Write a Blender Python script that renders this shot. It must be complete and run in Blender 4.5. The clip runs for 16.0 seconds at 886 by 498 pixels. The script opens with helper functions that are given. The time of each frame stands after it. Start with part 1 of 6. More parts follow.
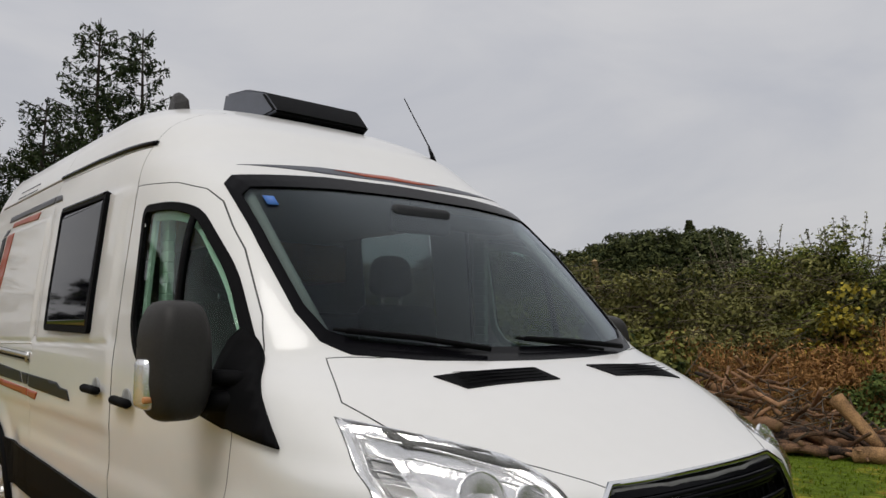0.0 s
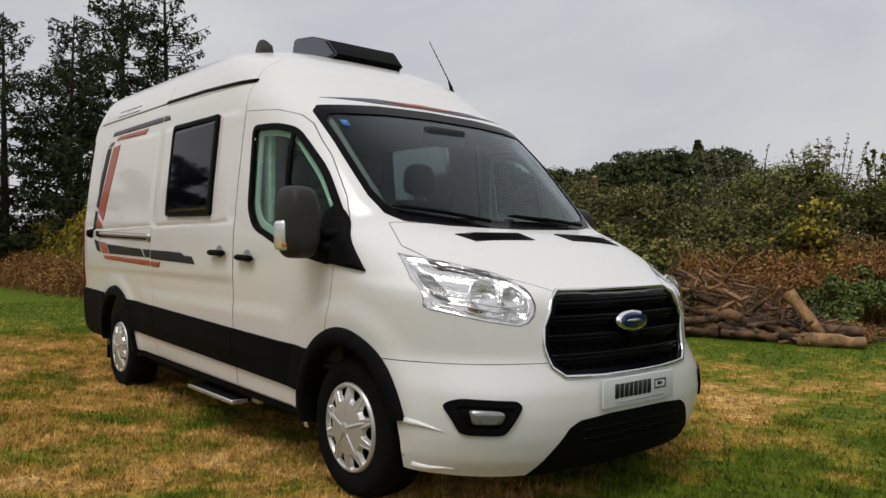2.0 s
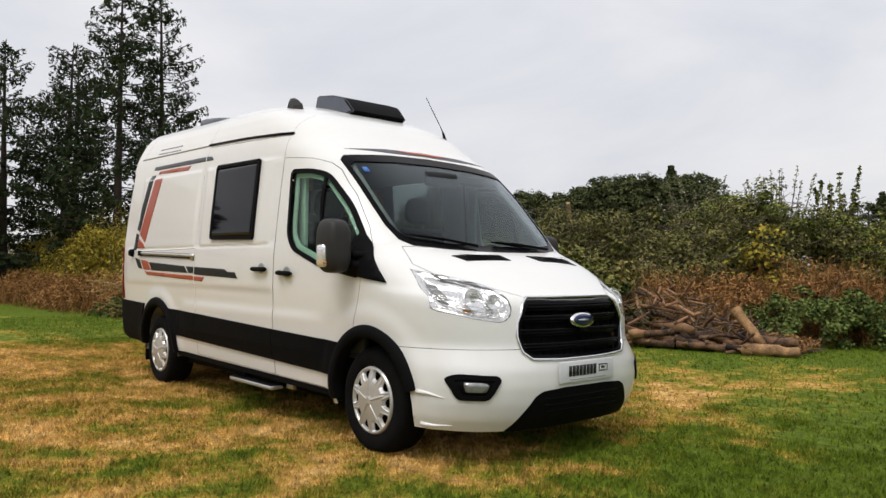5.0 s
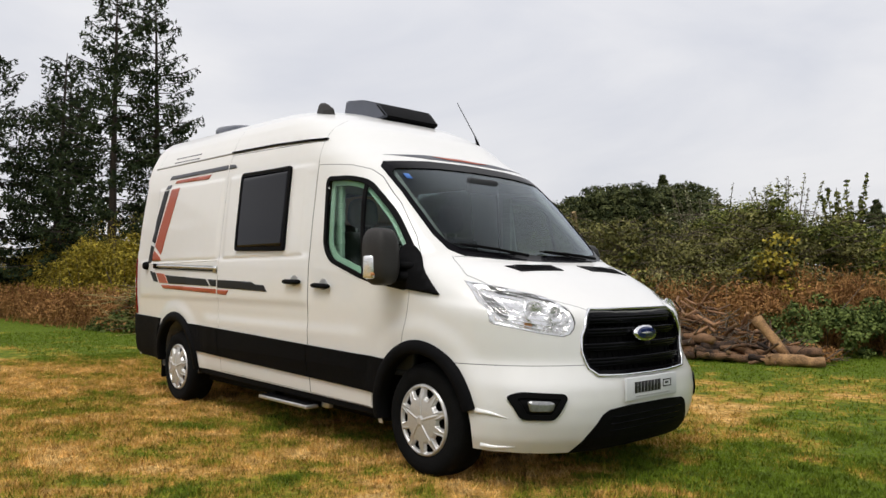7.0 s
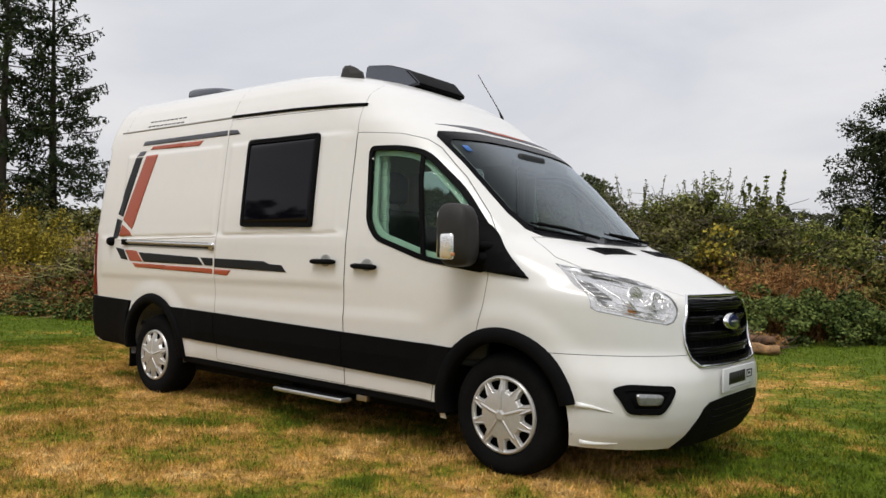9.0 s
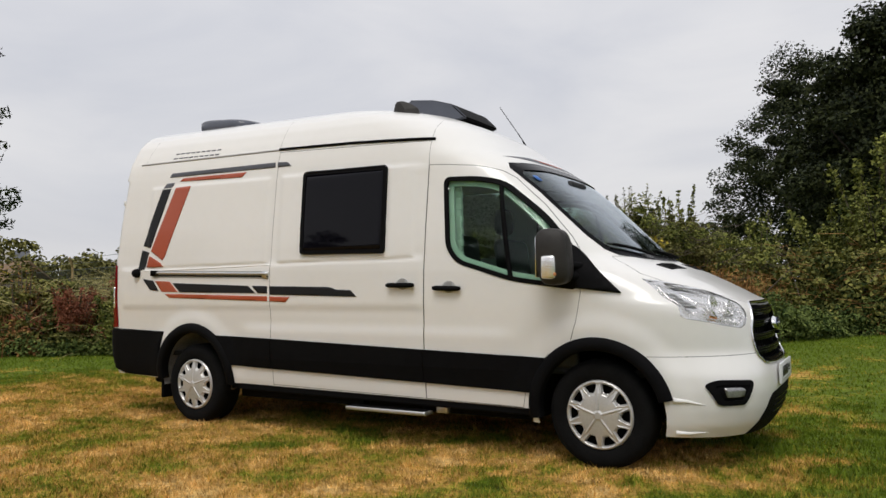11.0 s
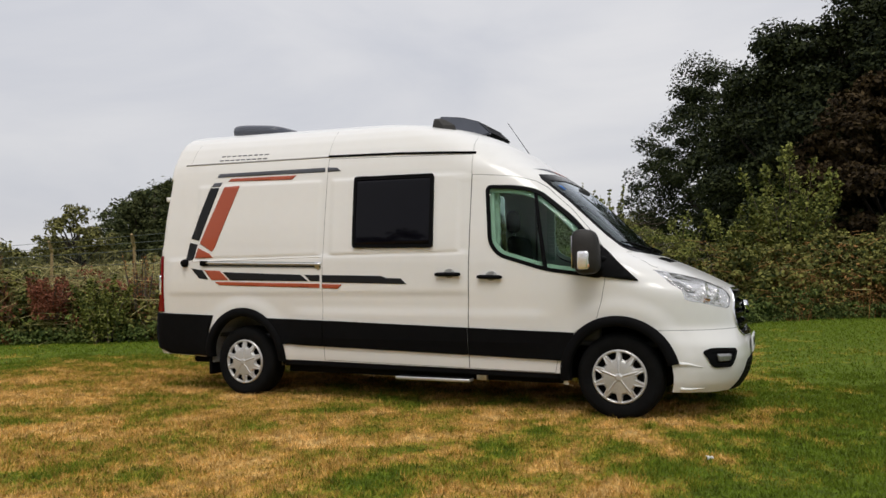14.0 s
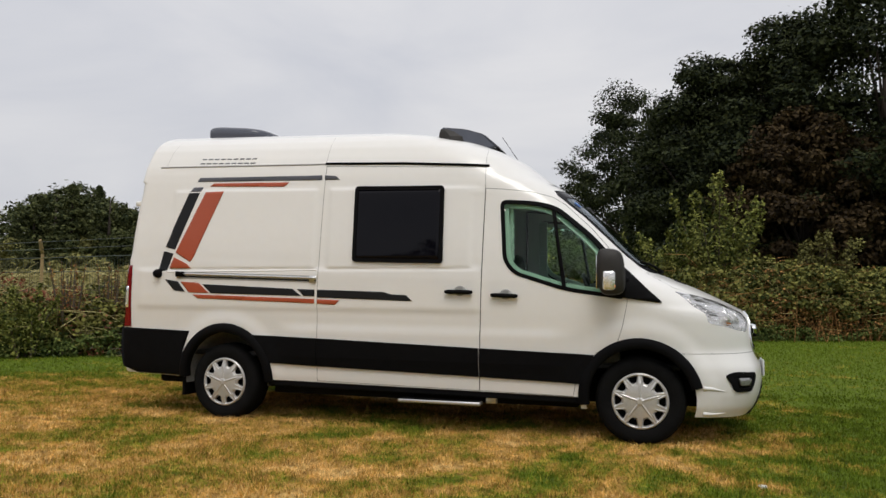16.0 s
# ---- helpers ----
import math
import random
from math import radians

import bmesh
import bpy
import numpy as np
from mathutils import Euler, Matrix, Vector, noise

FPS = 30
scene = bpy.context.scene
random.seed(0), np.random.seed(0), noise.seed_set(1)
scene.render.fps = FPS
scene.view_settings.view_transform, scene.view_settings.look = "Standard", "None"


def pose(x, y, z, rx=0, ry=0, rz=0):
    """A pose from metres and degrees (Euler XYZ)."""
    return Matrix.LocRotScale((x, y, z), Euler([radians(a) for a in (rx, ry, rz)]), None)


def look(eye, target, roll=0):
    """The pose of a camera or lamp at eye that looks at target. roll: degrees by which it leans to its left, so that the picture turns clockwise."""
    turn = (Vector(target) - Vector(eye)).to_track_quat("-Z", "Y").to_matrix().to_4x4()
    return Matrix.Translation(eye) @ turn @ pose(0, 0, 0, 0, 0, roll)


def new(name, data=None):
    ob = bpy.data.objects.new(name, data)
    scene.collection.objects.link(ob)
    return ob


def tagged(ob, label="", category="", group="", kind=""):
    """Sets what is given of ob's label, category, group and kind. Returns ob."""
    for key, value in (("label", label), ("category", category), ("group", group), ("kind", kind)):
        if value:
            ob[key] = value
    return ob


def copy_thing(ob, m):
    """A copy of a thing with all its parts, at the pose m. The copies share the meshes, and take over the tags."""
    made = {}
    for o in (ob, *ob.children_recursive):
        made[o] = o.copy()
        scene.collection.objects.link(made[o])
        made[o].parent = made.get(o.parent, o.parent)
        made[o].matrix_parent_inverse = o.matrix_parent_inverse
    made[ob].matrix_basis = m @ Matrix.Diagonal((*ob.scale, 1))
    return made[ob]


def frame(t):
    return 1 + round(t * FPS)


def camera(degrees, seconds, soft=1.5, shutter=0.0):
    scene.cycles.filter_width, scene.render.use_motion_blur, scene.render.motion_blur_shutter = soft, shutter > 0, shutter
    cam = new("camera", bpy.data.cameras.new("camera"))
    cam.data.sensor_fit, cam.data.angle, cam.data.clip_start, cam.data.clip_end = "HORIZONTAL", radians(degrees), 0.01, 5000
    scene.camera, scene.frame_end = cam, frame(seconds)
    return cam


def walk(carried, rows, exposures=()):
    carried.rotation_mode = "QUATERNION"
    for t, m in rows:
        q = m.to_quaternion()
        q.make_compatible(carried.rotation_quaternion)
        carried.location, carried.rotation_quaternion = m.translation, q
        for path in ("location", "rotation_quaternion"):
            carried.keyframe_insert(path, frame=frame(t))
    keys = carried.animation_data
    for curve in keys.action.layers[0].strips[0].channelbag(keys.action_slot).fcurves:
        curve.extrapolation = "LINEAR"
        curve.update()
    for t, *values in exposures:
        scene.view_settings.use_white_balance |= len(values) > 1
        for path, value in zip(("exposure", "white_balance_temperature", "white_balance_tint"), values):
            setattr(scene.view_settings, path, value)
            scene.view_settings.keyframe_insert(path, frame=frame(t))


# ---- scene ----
cam = camera(61.3, 16.0)
PATH = [
    (0, (2.072, -2.028, 1.438), (0.551, -0.748, 1.655), -0.2),
    (0.5, (2.368, -2.222, 1.342), (0.834, -0.946, 1.49), -0.3),
    (1, (2.652, -2.482, 1.299), (1.114, -1.205, 1.371), 0.1),
    (1.5, (2.914, -2.736, 1.255), (1.37, -1.465, 1.273), 0.7),
    (2, (3.133, -2.978, 1.224), (1.587, -1.709, 1.223), 0.4),
    (2.5, (3.299, -3.216, 1.204), (1.762, -1.937, 1.224), -0.4),
    (3, (3.499, -3.358, 1.178), (1.959, -2.082, 1.21), -1.3),
    (5.3, (4.037, -3.919, 1.207), (2.526, -2.61, 1.269), 1.0),
    (5.5, (4.039, -3.926, 1.21), (2.514, -2.633, 1.277), 1.0),
    (6, (3.93, -3.938, 1.192), (2.392, -2.662, 1.264), 1.2),
    (6.5, (3.741, -4.003, 1.207), (2.23, -2.694, 1.269), 0.5),
    (7, (3.548, -4.021, 1.201), (2.061, -2.687, 1.286), 0.3),
    (7.5, (3.299, -4.091, 1.22), (1.825, -2.743, 1.325), 0.9),
    (8, (3.003, -4.178, 1.207), (1.587, -2.771, 1.327), 1.7),
    (8.5, (2.735, -4.359, 1.188), (1.41, -2.863, 1.272), 1.6),
    (9, (2.43, -4.496, 1.16), (1.156, -2.955, 1.212), 1.3),
    (9.2, (2.326, -4.572, 1.165), (1.069, -3.016, 1.2), 1.1),
    (11.3, (1.574, -5.805, 1.179), (0.571, -4.077, 1.272), -1.0),
    (11.5, (1.547, -5.923, 1.174), (0.552, -4.189, 1.252), -0.9),
    (12, (1.448, -6.23, 1.183), (0.482, -4.479, 1.234), -0.2),
    (12.5, (1.345, -6.51, 1.202), (0.406, -4.745, 1.261), -0.1),
    (13, (1.298, -6.77, 1.171), (0.387, -4.991, 1.237), -1.4),
    (13.5, (1.254, -6.949, 1.184), (0.382, -5.15, 1.236), -1.9),
    (14, (1.175, -7.112, 1.175), (0.364, -5.285, 1.247), -0.8),
    (14.5, (1.044, -7.135, 1.195), (0.269, -5.295, 1.309), 0.1),
    (15, (0.813, -7.143, 1.183), (0.076, -5.289, 1.317), 0.5),
    (15.5, (0.534, -7.165, 1.162), (-0.13, -5.283, 1.292), 0.7),
    (16, (0.24, -7.126, 1.186), (-0.342, -5.216, 1.301), 0.4),
]
EXPOSURES = [(0, -0.28), (1, -0.36), (1.5, -0.36), (2, -0.17), (3, 0.13), (5.3, 0.24), (7, 0.24), (9, 0.14), (11.3, 0.08), (16, 0.03)]
walk(cam, [(t, look(eye, target, roll)) for t, eye, target, roll in PATH], EXPOSURES)
# ---- world and light ----
SUN_DIR = Vector((0.22, -0.55, 1.02)).normalized()
world = bpy.data.worlds.new("overcast_sky")
scene.world = world
world.use_nodes = True
wn, wl = world.node_tree.nodes, world.node_tree.links
wn.clear()


def wnode(kind, **values):
    n = wn.new(kind)
    for key, value in values.items():
        n.inputs[key].default_value = value
    return n


w_sky = wn.new("ShaderNodeTexSky")
w_sky.sky_type, w_sky.sun_disc = "NISHITA", False
w_sky.sun_elevation, w_sky.sun_rotation = math.asin(SUN_DIR.z), math.atan2(SUN_DIR.x, SUN_DIR.y)
w_sky.dust_density = 4.0
w_scale = wn.new("ShaderNodeVectorMath")
w_scale.operation = "SCALE"
w_scale.inputs["Scale"].default_value = 0.09
w_co = wn.new("ShaderNodeTexCoord")
w_map = wnode("ShaderNodeMapping", Scale=(1.0, 1.0, 3.2))
w_noise = wnode("ShaderNodeTexNoise", Scale=2.1, Detail=6.0, Roughness=0.52, Distortion=0.4)
w_ramp = wn.new("ShaderNodeValToRGB")
w_ramp.color_ramp.elements[0].position, w_ramp.color_ramp.elements[0].color = 0.32, (0.545, 0.555, 0.60, 1)
w_ramp.color_ramp.elements[1].position, w_ramp.color_ramp.elements[1].color = 0.72, (0.715, 0.705, 0.71, 1)
w_sep = wn.new("ShaderNodeSeparateXYZ")
w_zen = wnode("ShaderNodeMapRange")
for key, value in (("From Min", 0.0), ("From Max", 1.0), ("To Min", 1.06), ("To Max", 1.38)):
    w_zen.inputs[key].default_value = value
w_gain = wn.new("ShaderNodeVectorMath")
w_gain.operation = "SCALE"
w_mix = wn.new("ShaderNodeMix")
w_mix.data_type = "RGBA"
w_mix.inputs[0].default_value = 0.9
w_bg = wnode("ShaderNodeBackground", Strength=1.0)
w_out = wn.new("ShaderNodeOutputWorld")
wl.new(w_co.outputs["Generated"], w_map.inputs["Vector"])
wl.new(w_map.outputs[0], w_noise.inputs["Vector"])
wl.new(w_noise.outputs["Fac"], w_ramp.inputs[0])
wl.new(w_co.outputs["Generated"], w_sep.inputs[0])
wl.new(w_sep.outputs["Z"], w_zen.inputs["Value"])
wl.new(w_ramp.outputs[0], w_gain.inputs[0])
wl.new(w_zen.outputs[0], w_gain.inputs["Scale"])
wl.new(w_sky.outputs[0], w_scale.inputs[0])
wl.new(w_scale.outputs[0], w_mix.inputs[6])
wl.new(w_gain.outputs[0], w_mix.inputs[7])
wl.new(w_mix.outputs[2], w_bg.inputs["Color"])
wl.new(w_bg.outputs[0], w_out.inputs[0])

sun = new("sun", bpy.data.lights.new("sun", "SUN"))
sun.data.energy, sun.data.angle, sun.data.color = 1.45, radians(28), (1.0, 0.965, 0.92)
sun.matrix_world = look(SUN_DIR * 30, (0, 0, 0))


# ---- materials ----
def material(name, colour, rough=0.5, metal=0.0, var=0.12, scale=6.0, bump=0.0, bump_scale=60.0, coat=0.0,
             island=0.0, transmit=0.0, ior=1.45, second=None, objvar=0.0, spec=0.5, subsurf=0.0):
    """A procedural surface: two scales of noise in the colour, fine relief, and an optional spread between pieces."""
    m = bpy.data.materials.new(name)
    m.use_nodes = True
    n, l = m.node_tree.nodes, m.node_tree.links
    b = n["Principled BSDF"]
    co = n.new("ShaderNodeTexCoord")
    big = n.new("ShaderNodeTexNoise")
    big.inputs["Scale"].default_value, big.inputs["Detail"].default_value = scale, 5.0
    fine = n.new("ShaderNodeTexNoise")
    fine.inputs["Scale"].default_value, fine.inputs["Detail"].default_value = scale * 9, 4.0
    l.new(co.outputs["Object"], big.inputs["Vector"])
    l.new(co.outputs["Object"], fine.inputs["Vector"])
    add = n.new("ShaderNodeMath")
    add.operation = "ADD"
    l.new(big.outputs["Fac"], add.inputs[0])
    l.new(fine.outputs["Fac"], add.inputs[1])
    last = add.outputs[0]
    if island or objvar:
        if island:
            src = n.new("ShaderNodeNewGeometry").outputs["Random Per Island"]
        else:
            src = n.new("ShaderNodeObjectInfo").outputs["Random"]
        mul = n.new("ShaderNodeMath")
        mul.operation = "MULTIPLY_ADD"
        mul.inputs[1].default_value, mul.inputs[2].default_value = island or objvar, -(island or objvar) / 2
        l.new(src, mul.inputs[0])
        more = n.new("ShaderNodeMath")
        more.operation = "ADD"
        l.new(last, more.inputs[0])
        l.new(mul.outputs[0], more.inputs[1])
        last = more.outputs[0]
    ramp = n.new("ShaderNodeMapRange")
    for key, value in (("From Min", 0.6), ("From Max", 1.4), ("To Min", 0.0), ("To Max", 1.0)):
        ramp.inputs[key].default_value = value
    l.new(last, ramp.inputs["Value"])
    mix = n.new("ShaderNodeMix")
    mix.data_type = "RGBA"
    c = Vector(colour)
    dark, light = (c * (1 - var), c * (1 + var)) if second is None else (c, Vector(second))
    mix.inputs[6].default_value = (*dark, 1)
    mix.inputs[7].default_value = (*[min(v, 1) for v in light], 1)
    l.new(ramp.outputs[0], mix.inputs[0])
    l.new(mix.outputs[2], b.inputs["Base Color"])
    b.inputs["Roughness"].default_value, b.inputs["Metallic"].default_value = rough, metal
    b.inputs["Coat Weight"].default_value, b.inputs["Coat Roughness"].default_value = coat, 0.04
    b.inputs["Transmission Weight"].default_value, b.inputs["IOR"].default_value = transmit, ior
    b.inputs["Specular IOR Level"].default_value = spec
    if bump:
        relief = n.new("ShaderNodeTexNoise")
        relief.inputs["Scale"].default_value, relief.inputs["Detail"].default_value = bump_scale, 5.0
        l.new(co.outputs["Object"], relief.inputs["Vector"])
        bm_node = n.new("ShaderNodeBump")
        bm_node.inputs["Strength"].default_value, bm_node.inputs["Distance"].default_value = bump, 0.01
        l.new(relief.outputs["Fac"], bm_node.inputs["Height"])
        l.new(bm_node.outputs[0], b.inputs["Normal"])
    return m


def pane_material(name, tint, clear, rough=0.02, sheen=0.014, fall=6.0, gloss=(1, 1, 1)):
    """Thin window glass: part clear, part mirror by angle."""
    m = bpy.data.materials.new(name)
    m.use_nodes = True
    n, l = m.node_tree.nodes, m.node_tree.links
    n.remove(n["Principled BSDF"])
    t = n.new("ShaderNodeBsdfTransparent")
    t.inputs["Color"].default_value = (*[v * clear for v in tint], 1)
    g = n.new("ShaderNodeBsdfGlossy")
    g.inputs["Roughness"].default_value = rough
    g.inputs["Color"].default_value = (*gloss, 1)
    lw = n.new("ShaderNodeLayerWeight")
    lw.inputs["Blend"].default_value = 0.5
    p5 = n.new("ShaderNodeMath")
    p5.operation = "POWER"
    p5.inputs[1].default_value = fall
    l.new(lw.outputs["Facing"], p5.inputs[0])
    f = n.new("ShaderNodeMath")
    f.operation = "MULTIPLY_ADD"
    f.inputs[1].default_value, f.inputs[2].default_value = 1.1, sheen
    l.new(p5.outputs[0], f.inputs[0])
    s = n.new("ShaderNodeMixShader")
    l.new(f.outputs[0], s.inputs[0])
    l.new(t.outputs[0], s.inputs[1])
    l.new(g.outputs[0], s.inputs[2])
    l.new(s.outputs[0], n["Material Output"].inputs["Surface"])
    return m


M_WHITE = material("white_paint", (0.80, 0.79, 0.765), 0.28, var=0.015, scale=1.5, coat=0.6)
M_BLACK = material("black_plastic", (0.0055, 0.0055, 0.006), 0.6, spec=0.05, var=0.25, scale=12, bump=0.12, bump_scale=900)
M_GLOSSBLACK = material("gloss_black", (0.0035, 0.0035, 0.0045), 0.2, var=0.2, spec=0.07)
M_RUBBER = material("tyre_rubber", (0.008, 0.008, 0.008), 0.85, spec=0.06, var=0.35, scale=10, bump=0.3, bump_scale=160)
M_SEAM = material("panel_gap", (0.13, 0.13, 0.125), 0.8, var=0.3)
M_SILVER = material("silver_wheel_cover", (0.62, 0.61, 0.59), 0.33, 0.55, var=0.1, scale=9)
M_CHROME = material("chrome", (0.82, 0.82, 0.83), 0.08, 1.0, var=0.03)
M_ALU = material("brushed_aluminium", (0.62, 0.62, 0.62), 0.35, 0.85, var=0.08, scale=20)
M_ORANGE = material("copper_red_film", (0.38, 0.070, 0.026), 0.4, var=0.05, scale=4, coat=0.25)
M_GREYFILM = material("slate_grey_film", (0.085, 0.09, 0.105), 0.4, var=0.06, scale=4, spec=0.25)
M_DARKFILM = material("charcoal_film", (0.014, 0.015, 0.017), 0.4, var=0.06, scale=4, spec=0.2)
M_TRIMLINE = material("roof_channel_grey", (0.34, 0.34, 0.33), 0.5, var=0.06)
M_GLASS = pane_material("windscreen_glass", (0.88, 0.95, 0.94), 0.64, 0.02, 0.020, 5.0, (0.88, 0.94, 1.0))
M_SIDEGLASS = pane_material("door_glass", (0.84, 0.97, 0.90), 0.96)
M_LENS = pane_material("lamp_lens", (1, 1, 1), 0.95)
M_ACRYLIC = material("smoked_acrylic", (0.003, 0.0028, 0.005), 0.04, var=0.2, spec=0.2)
M_RED = material("tail_lamp_red", (0.17, 0.004, 0.006), 0.2, var=0.15, spec=0.3)
M_FOGGLASS = material("fog_lamp_glass", (0.30, 0.30, 0.30), 0.14, 0.6, var=0.4, scale=30)
# smoked plastic, its base colour lifted to blue-grey to stand for mirrored sky
M_DOME = material("smoked_dome_sky_tint", (0.085, 0.092, 0.115), 0.2, var=0.08, spec=0.4)
M_AMBER = material("amber_lens", (0.62, 0.26, 0.10), 0.15, var=0.1, coat=0.5)
M_LAMPBOWL = material("lamp_reflector", (0.90, 0.90, 0.90), 0.16, 0.75, var=0.05, scale=20, bump=0.2, bump_scale=50)
M_REFLECT = material("bright_reflector", (0.92, 0.92, 0.92), 0.12, 0.75, var=0.05, scale=20, bump=0.25, bump_scale=110)
M_CABIN = material("pale_cabin_trim", (0.56, 0.60, 0.56), 0.6, var=0.06, scale=5)
M_BLIND = material("pleated_blind_cloth", (0.52, 0.60, 0.53), 0.8, var=0.08, scale=12)
M_WALLGREY = material("grey_furniture", (0.10, 0.10, 0.095), 0.6, var=0.1, scale=3)
M_SEAT = material("grey_seat_cloth", (0.055, 0.052, 0.05), 0.85, var=0.3, scale=14, bump=0.3, bump_scale=300)
M_DASH = material("dark_dashboard", (0.02, 0.021, 0.023), 0.6, var=0.25, bump=0.1, bump_scale=500)
M_WOOD = material("cabin_wood", (0.36, 0.19, 0.09), 0.45, var=0.25, scale=3)
M_PLATE = material("plate_white", (0.68, 0.69, 0.70), 0.35, var=0.04)
M_MIRRORCAP = material("grey_mirror_plastic", (0.028, 0.026, 0.024), 0.5, var=0.2, scale=14, bump=0.12, bump_scale=900, spec=0.3)
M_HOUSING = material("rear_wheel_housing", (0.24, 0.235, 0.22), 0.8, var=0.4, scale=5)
M_INK = material("black_print", (0.012, 0.012, 0.012), 0.45, var=0.1)
M_BLUE = material("blue_badge", (0.012, 0.022, 0.085), 0.12, var=0.1, coat=0.6)
M_STICKER = material("blue_sticker", (0.05, 0.17, 0.52), 0.4, var=0.1)
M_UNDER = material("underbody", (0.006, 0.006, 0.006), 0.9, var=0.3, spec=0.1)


# ---- mesh helpers ----
def part(name, bm, mat, parent=None, label="", smooth=True, mats=()):
    """Links a bmesh as one mesh object under a thing or under a part."""
    me = bpy.data.meshes.new(name)
    bm.to_mesh(me)
    bm.free()
    if smooth:
        me.polygons.foreach_set("use_smooth", [True] * len(me.polygons))
    for one in (mat, *mats):
        me.materials.append(one)
    ob = new(name, me)
    ob.parent = parent
    return tagged(ob, label)


def soft_edges(ob, degrees=35):
    """Splits the shading at edges sharper than this."""
    me = ob.data
    bm = bmesh.new()
    bm.from_mesh(me)
    for e in bm.edges:
        if len(e.link_faces) == 2 and e.calc_face_angle(0) > radians(degrees):
            e.smooth = False
    bm.to_mesh(me)
    bm.free()
    return ob


def quick(name, verts, faces, mat, parent=None, label="", smooth=False, mats=(), index=None):
    """A mesh object from arrays of places and faces."""
    me = bpy.data.meshes.new(name)
    me.from_pydata(verts, [], faces)
    for one in (mat, *mats):
        me.materials.append(one)
    if index is not None:
        me.polygons.foreach_set("material_index", index)
    if smooth:
        me.polygons.foreach_set("use_smooth", [True] * len(me.polygons))
    ob = new(name, me)
    ob.parent = parent
    return tagged(ob, label)


def thing(name, label, category, group="", kind="", at=(0, 0, 0)):
    ob = new(name)
    ob.location = at
    return tagged(ob, label, category, group, kind)


def box(bm, x0, x1, y0, y1, z0, z1, bevel=0.0, seg=2, turn=None):
    r = bmesh.ops.create_cube(bm, size=1.0)
    m = Matrix.LocRotScale(((x0 + x1) / 2, (y0 + y1) / 2, (z0 + z1) / 2), turn, (x1 - x0, y1 - y0, z1 - z0))
    bmesh.ops.transform(bm, matrix=m, verts=r["verts"])
    if bevel:
        edges = list({e for v in r["verts"] for e in v.link_edges})
        bmesh.ops.bevel(bm, geom=edges, offset=bevel, segments=seg, affect="EDGES", profile=0.5)
    return bm


def tube(bm, path, radius, sides=8, closed=False):
    """A round bar along a list of places; radius may be a list."""
    pts = [Vector(p) for p in path]
    count = len(pts)
    rings = []
    for i, p in enumerate(pts):
        before = pts[i - 1] if i or closed else p
        after = pts[(i + 1) % count] if i < count - 1 or closed else p
        d = (after - before).normalized()
        side = d.cross(Vector((0, 0, 1)))
        if side.length < 0.05:
            side = d.cross(Vector((0, 1, 0)))
        side.normalize()
        up = side.cross(d)
        r = radius[i] if isinstance(radius, (list, tuple)) else radius
        rings.append([bm.verts.new(p + (side * math.cos(a) + up * math.sin(a)) * r)
                      for a in [2 * math.pi * k / sides for k in range(sides)]])
    for i in range(count if closed else count - 1):
        a, b = rings[i], rings[(i + 1) % count]
        for k in range(sides):
            bm.faces.new((a[k], a[(k + 1) % sides], b[(k + 1) % sides], b[k]))
    if not closed:
        bm.faces.new(rings[0][::-1])
        bm.faces.new(rings[-1])
    return bm


def lathe(bm, profile, sides=48, centre=(0, 0, 0), flip=1):
    """Turns (radius, y) pairs round an axis along y."""
    c = Vector(centre)
    rings = []
    for r, y in profile:
        rings.append([bm.verts.new(c + Vector((r * math.cos(a), y * flip, r * math.sin(a))))
                      for a in [2 * math.pi * k / sides for k in range(sides)]])
    for a, b in zip(rings, rings[1:]):
        for k in range(sides):
            bm.faces.new((a[k], a[(k + 1) % sides], b[(k + 1) % sides], b[k]))
    bmesh.ops.recalc_face_normals(bm, faces=bm.faces[:])
    return bm


def rounded(poly, radius, steps=4):
    """A polygon with its corners rounded."""
    out = []
    count = len(poly)
    for i, p in enumerate(poly):
        p = Vector(p)
        a, b = Vector(poly[i - 1]) - p, Vector(poly[(i + 1) % count]) - p
        r = min(radius if not isinstance(radius, (list, tuple)) else radius[i], a.length * 0.45, b.length * 0.45)
        if r <= 0:
            out.append(p)
            continue
        s, e = p + a.normalized() * r, p + b.normalized() * r
        for k in range(steps + 1):
            t = k / steps
            out.append(s * (1 - t) ** 2 + p * 2 * t * (1 - t) + e * t * t)
    return [tuple(v) for v in out]


def inset(poly, d):
    """The polygon moved inwards by d (outwards where d is negative)."""
    pts = [Vector(p) for p in poly]
    count = len(pts)
    area = sum(pts[i - 1].x * pts[i].y - pts[i].x * pts[i - 1].y for i in range(count))
    s = 1 if area > 0 else -1
    out = []
    for i, p in enumerate(pts):
        a, b = (p - pts[i - 1]), (pts[(i + 1) % count] - p)
        na, nb = Vector((-a.y, a.x)).normalized() * s, Vector((-b.y, b.x)).normalized() * s
        m = na + nb
        m = m.normalized() * (d / max(0.5, m.normalized().dot(na))) if m.length > 1e-6 else na * d
        out.append(tuple(p + m))
    return out


def inside(poly, x, y):
    hit = False
    x0, y0 = poly[-1]
    for x1, y1 in poly:
        if (y0 > y) != (y1 > y) and x < (x1 - x0) * (y - y0) / (y1 - y0) + x0:
            hit = not hit
        x0, y0 = x1, y1
    return hit


